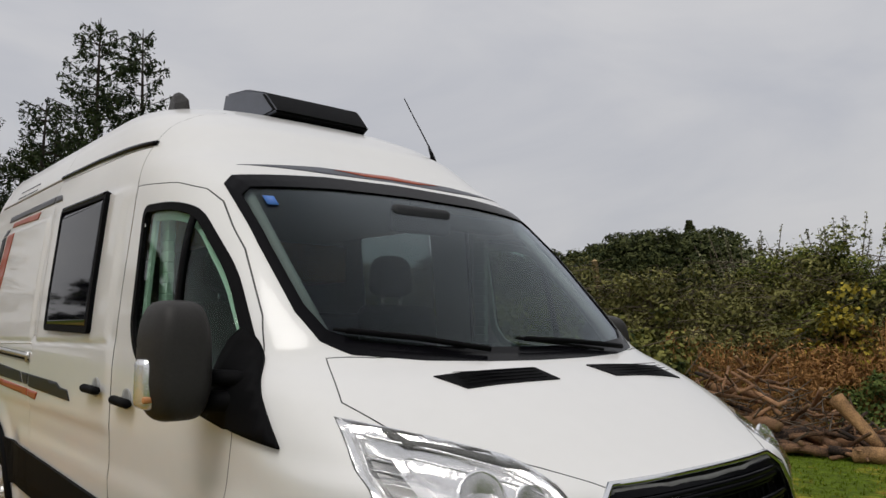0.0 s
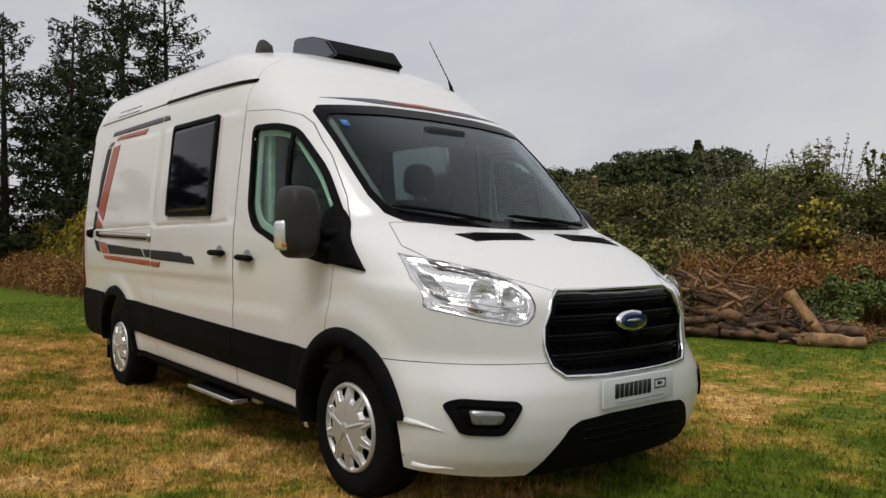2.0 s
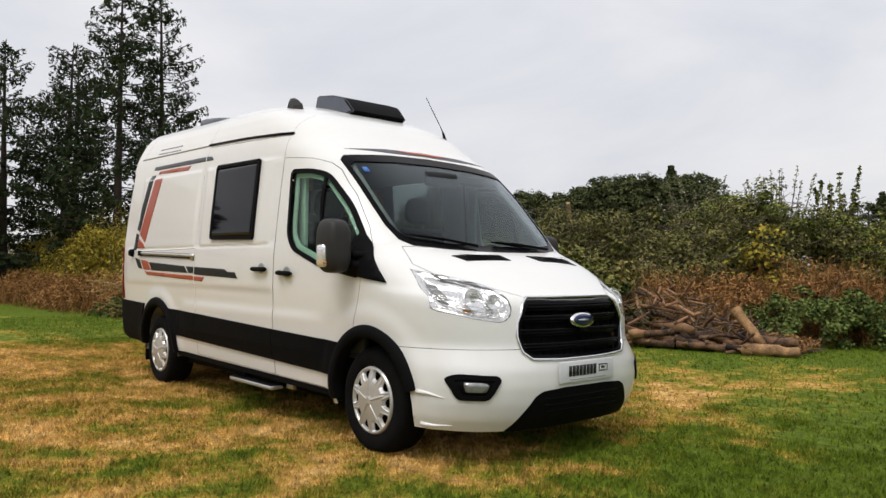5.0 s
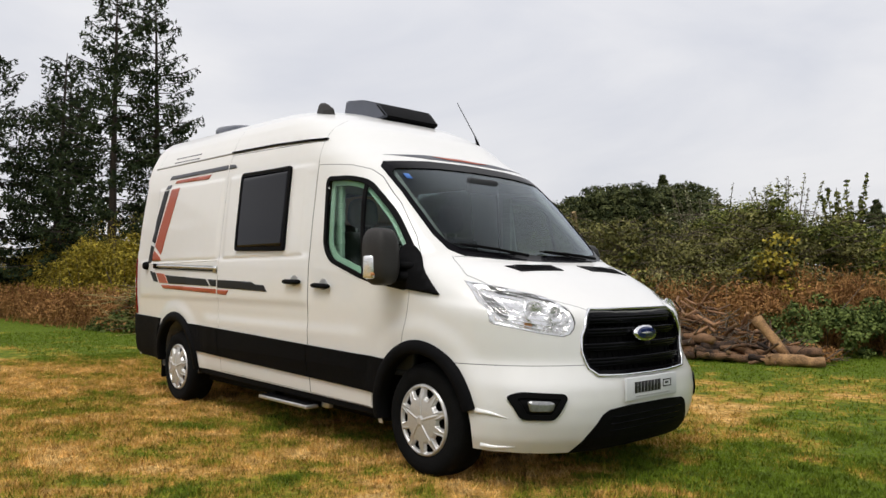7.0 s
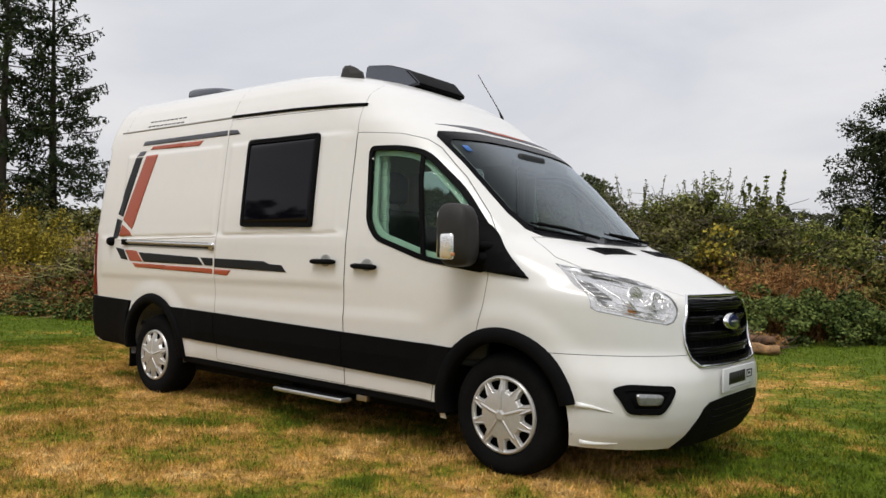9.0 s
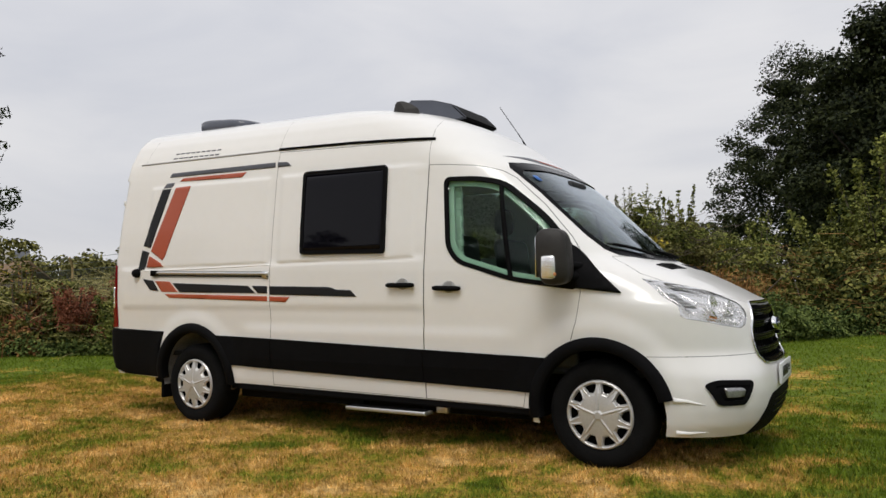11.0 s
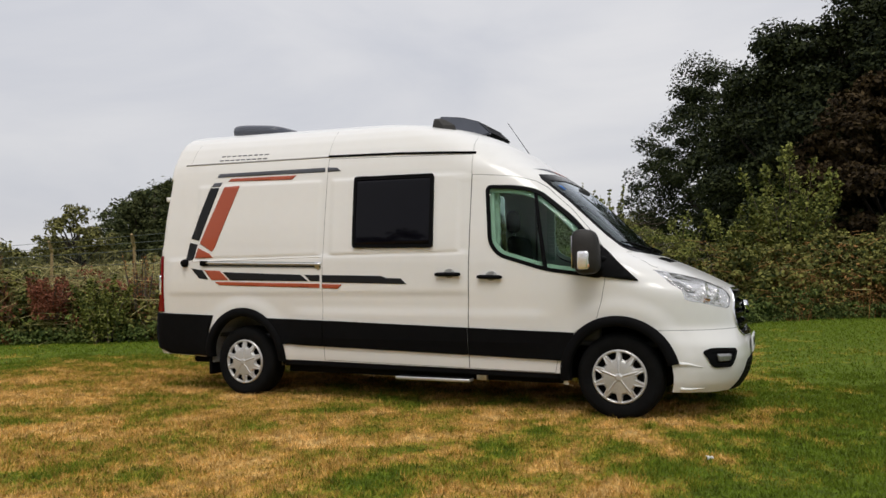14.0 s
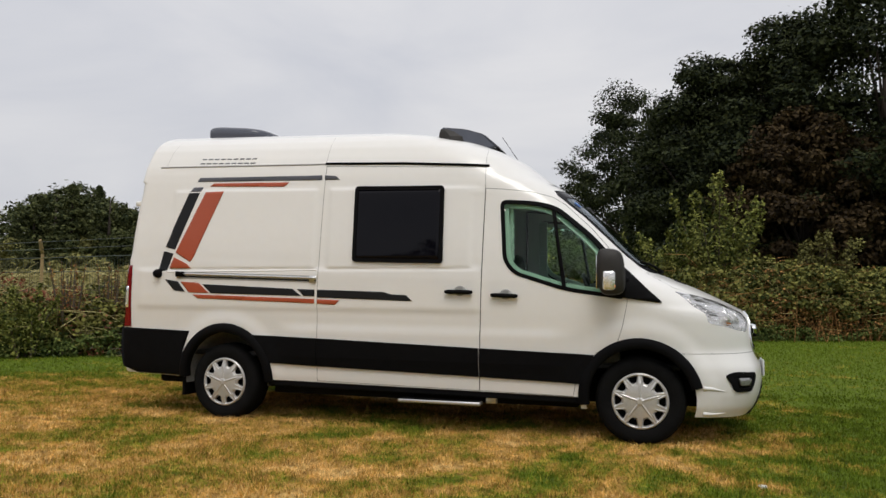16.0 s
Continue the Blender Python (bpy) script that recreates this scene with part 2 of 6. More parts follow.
# ---- the van's shell: horizontal slices, each with its width, nose and tail ----
RAKE = 0.030
SLICES = [  # height, half width, nose, length of the curved nose, squareness, tail
    (0.24, 0.972, 0.875, 0.78, 2.8, -4.90),
    (0.32, 0.994, 0.930, 0.80, 2.85, -4.93),
    (0.42, 1.005, 0.958, 0.82, 2.95, -4.94),
    (0.52, 1.012, 0.970, 0.83, 2.95, -4.94),
    (0.62, 1.017, 0.965, 0.86, 2.9, -4.93),
    (0.70, 1.02, 0.948, 0.88, 2.65, -4.92),
    (0.76, 1.025, 0.935, 0.90, 2.5, -4.90),
    (0.88, 1.035, 0.918, 0.90, 2.55, -4.89),
    (1.00, 1.04, 0.90, 0.90, 2.6, -4.88),
    (1.055, 1.04, 0.865, 0.88, 2.6, -4.88),
    (1.10, 1.04, 0.77, 0.84, 2.5, -4.87),
    (1.15, 1.04, 0.67, 0.82, 2.65, -4.87),
    (1.20, 1.04, 0.56, 0.80, 2.8, -4.87),
    (1.25, 1.04, 0.445, 0.80, 3.0, -4.86),
    (1.30, 1.037, 0.315, 0.82, 3.2, -4.86),
    (1.335, 1.035, 0.215, 0.84, 3.3, -4.86),
    (1.37, 1.032, 0.145, 0.85, 3.4, -4.85),
    (1.44, 1.028, 0.075, 0.85, 3.5, -4.84),
    (1.60, 1.015, -0.095, 0.85, 3.7, -4.83),
    (1.80, 0.995, -0.305, 0.85, 4.0, -4.81),
    (2.00, 0.975, -0.545, 0.85, 4.2, -4.78),
    (2.10, 0.962, -0.69, 0.85, 4.0, -4.775),
    (2.18, 0.948, -0.81, 0.85, 3.6, -4.765),
    (2.25, 0.930, -0.90, 0.85, 3.5, -4.76),
    (2.335, 0.897, -1.01, 0.82, 3.4, -4.745),
    (2.43, 0.852, -1.19, 0.80, 3.3, -4.735),
    (2.50, 0.800, -1.37, 0.78, 3.2, -4.72),
    (2.562, 0.722, -1.60, 0.75, 3.0, -4.705),
    (2.612, 0.59, -1.83, 0.70, 2.8, -4.68),
    (2.646, 0.41, -2.05, 0.6, 2.6, -4.65),
    (2.661, 0.19, -2.30, 0.4, 2.4, -4.60),
    (2.664, 0.01, -2.60, 0.1, 2.2, -4.40),
]


def smoothstep(a, b, v):
    t = max(0.0, min(1.0, (v - a) / (b - a)))
    return t * t * (3 - 2 * t)


def window(v, a, b, soft):
    return smoothstep(a - soft, a + soft, v) * (1 - smoothstep(b - soft, b + soft, v))


def pressing(x, z):
    """How far the side stands out from its plain form: sunk panels, the swage and the blisters over the wheels."""
    d = -0.011 * window(z, 1.385, 2.10 - 0.02 * (x + 2), 0.010) * (window(x, -4.34, -2.84, 0.02) + window(x, -2.70, -1.38, 0.02))
    d += 0.010 * window(z, 1.02, 1.385, 0.03) * window(x, -4.7, -1.3, 0.05)
    d -= 0.012 * window(z, 0.55, 0.86, 0.05) * window(x, -3.1, -0.6, 0.12)
    d += 0.018 * (1 - smoothstep(0.50, 0.64, math.hypot(x + 3.735, (z - 0.36) * 0.95))) * (z < 1.2)
    d += 0.014 * (1 - smoothstep(0.50, 0.62, math.hypot(x, (z - 0.36) * 0.95))) * (z < 1.2)
    return d


def shell():
    table = np.array(SLICES)
    step = np.r_[0, np.cumsum(np.hypot(np.hypot(np.diff(table[:, 0]), 0.7 * np.diff(table[:, 1])), 0.55 * np.diff(table[:, 2])))]
    fine = np.linspace(0, step[-1], 640)
    cols = np.stack([np.interp(fine, step, table[:, k]) for k in range(6)], 1)
    kernel = np.hanning(15)
    kernel /= kernel.sum()
    padded = np.pad(cols, ((7, 7), (0, 0)), mode="edge")
    soft = np.stack([np.convolve(padded[:, k], kernel, "valid") for k in range(6)], 1)
    rows = soft[np.linspace(0, 639, 190).astype(int)]
    verts, count = [], 0
    for z, w, nose, length, n, tail in rows:
        half = []
        r = (0.11 if z < 2.1 else 0.065) if w > 0.3 else w * 0.2
        for k in range(8):
            half.append((tail, -(w - r) * k / 8))
        for k in range(6):
            a = math.pi / 2 * k / 6
            half.append((tail + r * (1 - math.cos(a)) * 0.8, -(w - r) - r * math.sin(a)))
        xc = nose - length
        x0 = tail + r * 0.8
        for k in range(150):
            half.append((x0 + (xc - x0) * k / 150, -w))
        for k in range(71):
            t = k / 70
            a = math.pi / 2 * t
            c, s = math.cos(a), math.sin(a)
            half.append((xc + length * s ** (2 / n), -w * c ** (2 / n)) if k < 70 else (nose, 0.0))
        full = half + [(x, -y) for x, y in half[-2:0:-1]]
        count = len(full)
        for x, y in full:
            zz = z - RAKE * x
            if abs(y) > 0.6 * w and w > 0.8:
                y += math.copysign(pressing(x, zz), y) * smoothstep(0.6 * w, 0.93 * w, abs(y))
            verts.append((x, y, zz))
    faces = []
    for i in range(len(rows) - 1):
        for k in range(count):
            a, b = i * count + k, i * count + (k + 1) % count
            faces.append((b, a, a + count, b + count))
    faces.append([(len(rows) - 1) * count + k for k in range(count)][::-1])
    return verts, faces


V_VERTS, V_FACES = shell()
V_BM = bmesh.new()
V_LIST = [V_BM.verts.new(v) for v in V_VERTS]
for f in V_FACES:
    V_BM.faces.new([V_LIST[i] for i in f])
bmesh.ops.recalc_face_normals(V_BM, faces=V_BM.faces[:])
V_BM.normal_update()
from mathutils.bvhtree import BVHTree
V_TREE = BVHTree.FromBMesh(V_BM)
V_NORMALS = {}
V_REF = V_BM.copy()
V_REF.faces.ensure_lookup_table()


def place(axis, side, a, b):
    """Where a point of the side (x, z), front (y, z) or top (x, y) plan meets the shell, and the normal there."""
    if axis == "side":
        o, d = Vector((a, side * 3, b)), Vector((0, -side, 0))
    elif axis == "front":
        o, d = Vector((4, a, b)), Vector((-1, 0, 0))
    else:
        o, d = Vector((a, b, 5)), Vector((0, 0, -1))
    p, n, i, _ = V_TREE.ray_cast(o, d)
    if p is None:
        p, n, i, _ = V_TREE.find_nearest(o + d * 3)
    f = V_REF.faces[i]
    vs = f.verts
    ws = [1 / max(1e-5, (v.co - p).length) for v in vs]
    s = sum((v.normal * w for v, w in zip(vs, ws)), Vector())
    return p, s.normalized()


def patch(poly, axis, side=-1, off=0.004, thick=0.006, grid=0.05, holes=(), dish=None):
    """A plate that follows the shell: its outline in one of the plans, its face off outwards from the shell."""
    bm = bmesh.new()
    bm.faces.new([bm.verts.new((x, y, 0)) for x, y in poly])
    xs, ys = [p[0] for p in poly], [p[1] for p in poly]
    for lo, hi, no in ((min(xs), max(xs), (1, 0, 0)), (min(ys), max(ys), (0, 1, 0))):
        k = math.ceil(lo / grid) * grid
        while k < hi:
            bmesh.ops.bisect_plane(bm, geom=bm.faces[:] + bm.edges[:] + bm.verts[:], plane_co=Vector(no) * k, plane_no=no)
            k += grid
    for hole in holes:
        count = len(hole)
        for i in range(count):
            p, q = Vector((*hole[i - 1], 0)), Vector((*hole[i], 0))
            d = q - p
            bmesh.ops.bisect_plane(bm, geom=bm.faces[:] + bm.edges[:] + bm.verts[:], plane_co=p, plane_no=(-d.y, d.x, 0))
        gone = [f for f in bm.faces if inside(hole, *f.calc_center_median().xy)]
        bmesh.ops.delete(bm, geom=gone, context="FACES")
    bm.verts.index_update()
    top, low = [], []
    out = bmesh.new()
    for v in bm.verts:
        p, n = place(axis, side, v.co.x, v.co.y)
        o = off + (dish(v.co.x, v.co.y) if dish else 0)
        top.append(out.verts.new(p + n * o))
        low.append(out.verts.new(p + n * (o - thick)) if thick else None)
    for f in bm.faces:
        out.faces.new([top[v.index] for v in f.verts])
        if thick:
            out.faces.new([low[v.index] for v in f.verts][::-1])
    if thick:
        for e in bm.edges:
            if len(e.link_faces) == 1:
                i, j = e.verts[0].index, e.verts[1].index
                out.faces.new((top[i], low[i], low[j], top[j]))
    bm.free()
    bmesh.ops.recalc_face_normals(out, faces=out.faces[:])
    if not thick:
        p, n = place(axis, side, *poly[0])
        out.faces.ensure_lookup_table()
        want = {"side": Vector((0, side, 0)), "front": Vector((1, 0, 0)), "top": Vector((0, 0, 1))}[axis]
        if out.faces[0].normal.dot(want) < 0:
            bmesh.ops.reverse_faces(out, faces=out.faces[:])
    return out


def along(points, axis, side=-1, off=0.0, step=0.04):
    """A line of the plan laid on the shell, as a list of places."""
    out = []
    for (a, b), (c, d) in zip(points, points[1:]):
        k = max(1, int(math.hypot(c - a, d - b) / step))
        for i in range(k):
            p, n = place(axis, side, a + (c - a) * i / k, b + (d - b) * i / k)
            out.append(p + n * off)
    p, n = place(axis, side, *points[-1])
    return out + [p + n * off]


def cut(poly, axis, side=-1):
    """Cuts the shell along an outline and returns the faces within it."""
    xs, ys = [p[0] for p in poly], [p[1] for p in poly]
    lo, hi = (min(xs) - 0.02, min(ys) - 0.02), (max(xs) + 0.02, max(ys) + 0.02)

    def plan(co):
        return (co.x, co.z) if axis == "side" else (co.y, co.z) if axis == "front" else (co.x, co.y)

    def plan_ahead(f):
        c = f.calc_center_median()
        return c.x > (0.12 if c.z < 1.25 else -0.9)

    def facing(f):
        n = f.normal
        return n.y * side > 0.12 if axis == "side" else (n.x > 0.05 and plan_ahead(f)) if axis == "front" else n.z > 0.1

    near = [f for f in V_BM.faces if facing(f) and lo[0] < plan(f.calc_center_median())[0] < hi[0] and lo[1] < plan(f.calc_center_median())[1] < hi[1]]
    geom = list({v for f in near for v in f.verts} | {e for f in near for e in f.edges}) + near
    for i in range(len(poly)):
        p, q = poly[i - 1], poly[i]
        d = (q[0] - p[0], q[1] - p[1])
        if math.hypot(*d) < 1e-5:
            continue
        if axis == "side":
            co, no = (p[0], 0, p[1]), (-d[1], 0, d[0])
        elif axis == "front":
            co, no = (0, p[0], p[1]), (0, -d[1], d[0])
        else:
            co, no = (p[0], p[1], 0), (-d[1], d[0], 0)
        r = bmesh.ops.bisect_plane(V_BM, geom=geom, plane_co=co, plane_no=no, dist=1e-5)
        geom = r["geom"]
    return [f for f in geom if isinstance(f, bmesh.types.BMFace) and f.is_valid and facing(f) and inside(poly, *plan(f.calc_center_median()))]


V_TAG = V_BM.faces.layers.int.new("panel")
PANELS = ["body"]


def panel(name, poly, axis, side=-1, gap=0.007):
    """Marks the faces within an outline as a panel of its own, with an open gap round it."""
    outer = cut(poly, axis, side)
    inner = set(cut(inset(poly, gap), axis, side))
    PANELS.append(name)
    lost = []
    again = [f for f in cut(poly, axis, side)]
    for f in again:
        if f in inner:
            f[V_TAG] = len(PANELS) - 1
        else:
            lost.append(f)
    inner_ok = [f for f in lost if f.is_valid]
    bmesh.ops.delete(V_BM, geom=inner_ok, context="FACES_ONLY")


def hole(poly, axis, side=-1):
    gone = [f for f in cut(poly, axis, side) if f.is_valid]
    bmesh.ops.delete(V_BM, geom=gone, context="FACES_ONLY")

# ---- the camper van ----
van = thing("camper_van", "white high-roof camper van with black side cladding, parked on the grass", "camper van")


def mirror_poly(poly):
    return [(-y, z) for y, z in poly][::-1]


def both(poly):
    """Closes a half outline (y up to 0, z) over to the other side."""
    return poly + [(-y, z) for y, z in poly[::-1] if abs(y) > 1e-6]


FRONT_ARCH, REAR_ARCH = (0.0, 0.355), (-3.735, 0.375)


def arc(centre, r, a0, a1, steps=20, up=1.0):
    return [(centre[0] + r * math.cos(radians(a0 + (a1 - a0) * k / steps)), centre[1] + r * up * math.sin(radians(a0 + (a1 - a0) * k / steps)))
            for k in range(steps + 1)]


SCREEN = both([(-0.79, 2.055), (-0.835, 2.01), (-0.832, 1.75), (-0.82, 1.50), (-0.79, 1.405), (-0.72, 1.362), (-0.50, 1.342), (-0.25, 1.334), (0, 1.331)])
SCREEN = [(-0.40, 2.088), (-0.79, 2.055)] + SCREEN[1:-1] + [(0.79, 2.055), (0.40, 2.088), (0.0, 2.10)]
GRILLE = both([(-0.41, 1.035), (-0.465, 1.0), (-0.52, 0.88), (-0.53, 0.80), (-0.505, 0.70), (-0.45, 0.657), (-0.22, 0.648), (0, 0.646)])
HEADLAMP = [(-0.908, 1.203), (-0.934, 1.08), (-0.940, 0.968), (-0.922, 0.950), (-0.76, 0.904), (-0.63, 0.882), (-0.588, 0.897), (-0.562, 0.925), (-0.550, 0.965), (-0.552, 1.05), (-0.568, 1.088), (-0.605, 1.112), (-0.74, 1.156)]
FOG = rounded([(-0.93, 0.555), (-0.885, 0.582), (-0.69, 0.570), (-0.672, 0.545), (-0.74, 0.425), (-0.88, 0.428)], 0.025, 3)
DOOR = [(-1.300, 0.363), (-0.52, 0.352), (-0.495, 0.47), (-0.43, 0.60), (-0.33, 0.71), (-0.165, 0.80), (-0.125, 0.93), (-0.088, 1.12), (-0.10, 1.365),
        (-0.18, 1.49), (-0.385, 1.728), (-0.60, 1.93), (-0.70, 1.99), (-0.87, 2.035), (-1.20, 2.07), (-1.258, 2.072)]
SLIDER = [(-2.80, 0.383), (-1.300, 0.363), (-1.258, 2.072), (-1.268, 2.262), (-2.765, 2.33), (-2.785, 1.30)]
DOORGLASS = rounded([(-1.118, 1.955), (-1.085, 1.45), (-1.00, 1.345), (-0.58, 1.213), (-0.13, 1.15), (-0.10, 1.33), (-0.37, 1.65), (-0.66, 1.895), (-0.84, 1.938)],
                    [0.05, 0.1, 0.1, 0.1, 0.02, 0.05, 0.1, 0.1, 0.1], 4)
BONNET = [(0.19, 0.0), (0.185, -0.35), (0.11, -0.66), (0.045, -0.80), (0.25, -0.872), (0.46, -0.80), (0.70, -0.545), (0.83, -0.42), (0.862, -0.2), (0.868, 0.0)]
BONNET = BONNET + [(x, -y) for x, y in BONNET[-2:0:-1]]

# openings and panels of the shell
for s in (-1, 1):
    for c, r in ((FRONT_ARCH, 0.425), (REAR_ARCH, 0.435)):
        hole(arc(c, r, -38, 218, 26), "side", s)
    hole([(-3.34, 0.378), (-0.46, 0.351), (-0.46, 0.1), (-3.34, 0.1)], "side", s)
hole(SCREEN, "front")
hole(GRILLE, "front")
hole(HEADLAMP, "front")
hole(mirror_poly(HEADLAMP), "front")
for s, name in ((-1, "front_door"), (1, "front_door")):
    hole(DOORGLASS, "side", s)
    panel(name, DOOR, "side", s, 0.004)
panel("sliding_door", SLIDER, "side", -1, 0.004)
LEFTWIN = rounded([(-2.43, 1.46), (-1.64, 1.44), (-1.64, 2.08), (-2.43, 2.10)], 0.05)
hole(LEFTWIN, "side", 1)
panel("bonnet", BONNET, "top", 1, 0.004)
panel("front_bumper", [(-1.2, 0.1), (1.2, 0.1), (1.2, 0.722), (-1.2, 0.722)], "front", 1, 0.0035)


def split_shell():
    """Makes one mesh of each panel, with the smooth normals of the uncut shell."""
    V_BM.verts.index_update()
    loose = [v for v in V_BM.verts if not v.link_faces]
    bmesh.ops.delete(V_BM, geom=loose, context="VERTS")
    labels = {"bonnet": "white bonnet with two black air vents", "front_bumper": "smooth white front bumper", "sliding_door": "white sliding side door"}
    for number, name in enumerate(PANELS):
        made = V_BM.copy()
        tag = made.faces.layers.int["panel"]
        bmesh.ops.delete(made, geom=[f for f in made.faces if f[tag] != number], context="FACES")
        if not made.faces:
            continue
        drop = []
        seen = set()
        for f in list(made.faces):
            if f in seen:
                continue
            heap, isle = [f], []
            seen.add(f)
            while heap:
                g = heap.pop()
                isle.append(g)
                for e in g.edges:
                    for h in e.link_faces:
                        if h not in seen:
                            seen.add(h)
                            heap.append(h)
            if sum(g.calc_area() for g in isle) < 0.01:
                drop.extend(isle)
        bmesh.ops.delete(made, geom=drop, context="FACES")
        bmesh.ops.delete(made, geom=[e for e in made.edges if not e.link_faces], context="EDGES")
        bmesh.ops.delete(made, geom=[p for p in made.verts if not p.link_faces], context="VERTS")
        made.verts.ensure_lookup_table()
        normals = []
        for v in made.verts:
            p, n, i, _ = V_TREE.find_nearest(v.co)
            vs = V_REF.faces[i].verts
            ws = [1 / max(1e-5, (u.co - v.co).length) for u in vs]
            normals.append(sum((u.normal * w for u, w in zip(vs, ws)), Vector()).normalized())
        ob = part(name, made, M_WHITE, van, labels.get(name, ""))
        ob.data.normals_split_custom_set_from_vertices(normals)


V_REF.normal_update()
split_shell()


def strip(points, axis, side, off, radius, name, mat, label="", closed=False, parent=None, step=0.03, sides=6):
    bm = bmesh.new()
    pts = along(points + ([points[0]] if closed else []), axis, side, off, step)
    tube(bm, pts[:-1] if closed else pts, radius, sides, closed)
    return part(name, bm, mat, parent or van, label)


# dark seals behind the gaps
for s in (-1, 1):
    strip(DOOR, "side", s, -0.014, 0.0125, "door_seal", M_SEAM, closed=True)
strip(SLIDER, "side", -1, -0.014, 0.0125, "door_seal", M_SEAM, closed=True)
strip(BONNET, "top", 1, -0.014, 0.0125, "bonnet_seal", M_SEAM, closed=True)
strip([(-0.93, 0.722), (-0.53, 0.722)], "front", 1, -0.012, 0.012, "bumper_seal", M_SEAM)
strip([(0.53, 0.722), (0.93, 0.722)], "front", 1, -0.012, 0.012, "bumper_seal", M_SEAM)

# windscreen
bm = patch(SCREEN, "front", 1, -0.004, 0.004, 0.06)
glass = part("windscreen", bm, M_GLASS, van, "large tinted windscreen with a black border")
glass.visible_shadow = False


def ring(outer, inner_poly, axis, side, off, thick):
    """A band between two outlines with equally many corners, laid on the shell."""
    bm = bmesh.new()
    rows = []
    for a, b in zip(outer, inner_poly):
        row = []
        for t in (0, 0.5, 1):
            p, n = place(axis, side, a[0] + (b[0] - a[0]) * t, a[1] + (b[1] - a[1]) * t)
            row.append((p + n * off, p + n * (off - thick)))
        rows.append([[bm.verts.new(q) for q in pair] for pair in row])
    count = len(rows)
    for i in range(count):
        a, b = rows[i], rows[(i + 1) % count]
        for k in range(2):
            bm.faces.new((a[k][0], a[k + 1][0], b[k + 1][0], b[k][0]))
            bm.faces.new((a[k][1], b[k][1], b[k + 1][1], a[k + 1][1]))
        bm.faces.new((a[0][0], b[0][0], b[0][1], a[0][1]))
        bm.faces.new((a[2][0], a[2][1], b[2][1], b[2][0]))
    bmesh.ops.recalc_face_normals(bm, faces=bm.faces[:])
    return bm


def dense(poly, step):
    out = []
    for i, p in enumerate(poly):
        q = poly[(i + 1) % len(poly)]
        k = max(1, int(math.hypot(q[0] - p[0], q[1] - p[1]) / step))
        out += [(p[0] + (q[0] - p[0]) * j / k, p[1] + (q[1] - p[1]) * j / k) for j in range(k)]
    return out


outer = dense(SCREEN, 0.05)
inner = [(y * (0.958 if abs(y) > 0.3 else 1 - 0.042 * abs(y) / 0.3), 1.715 + (z - 1.715) * (0.83 if z > 1.715 else 0.88)) for y, z in outer]
part("windscreen_border", ring(outer, inner, "front", 1, 0.002, 0.010), M_GLOSSBLACK, van, "black printed windscreen border", smooth=False)

# cab door windows
for s in (-1, 1):
    pane = part("door_window", patch(DOORGLASS, "side", s, -0.010, 0.004, 0.06), M_SIDEGLASS, van, "greenish cab door window")
    pane.visible_shadow = False
    part("window_seal", ring(inset(DOORGLASS, -0.012), inset(DOORGLASS, 0.020), "side", s, 0.004, 0.016), M_BLACK, van, smooth=False)
    bar = [(-0.702, 1.915), (-0.672, 1.905), (-0.566, 1.205), (-0.600, 1.215)]
    part("window_divider", patch(bar, "side", s, 0.001, 0.014, 0.06), M_BLACK, van)
    tri = rounded([(0.175, 1.112), (0.0, 1.272), (-0.15, 1.415), (-0.21, 1.45), (-0.245, 1.40), (-0.25, 1.165)], 0.012, 2)
    part("mirror_base", patch(tri, "side", s, 0.016, 0.024, 0.05), M_BLACK, van, "black triangular mirror base")

# living-area window
WIN = rounded([(-2.447, 1.447), (-1.617, 1.428), (-1.620, 2.098), (-2.450, 2.120)], 0.035, 4)
acrylic = part("side_window", patch(inset(WIN, 0.022), "side", -1, 0.018, 0.016, 0.06), M_ACRYLIC, van, "dark smoked acrylic hinged window")
part("window_frame", ring(dense(WIN, 0.06), inset(dense(WIN, 0.06), 0.032), "side", -1, 0.021, 0.028), M_BLACK, acrylic, smooth=False)
strip([(-2.43, 2.106), (-1.64, 2.086)], "side", -1, 0.016, 0.011, "hinge_rail", M_GLOSSBLACK, parent=acrylic)
leftpane = part("side_window", patch(LEFTWIN, "side", 1, -0.01, 0.004, 0.08), M_GLASS, van)
leftpane.visible_shadow = False

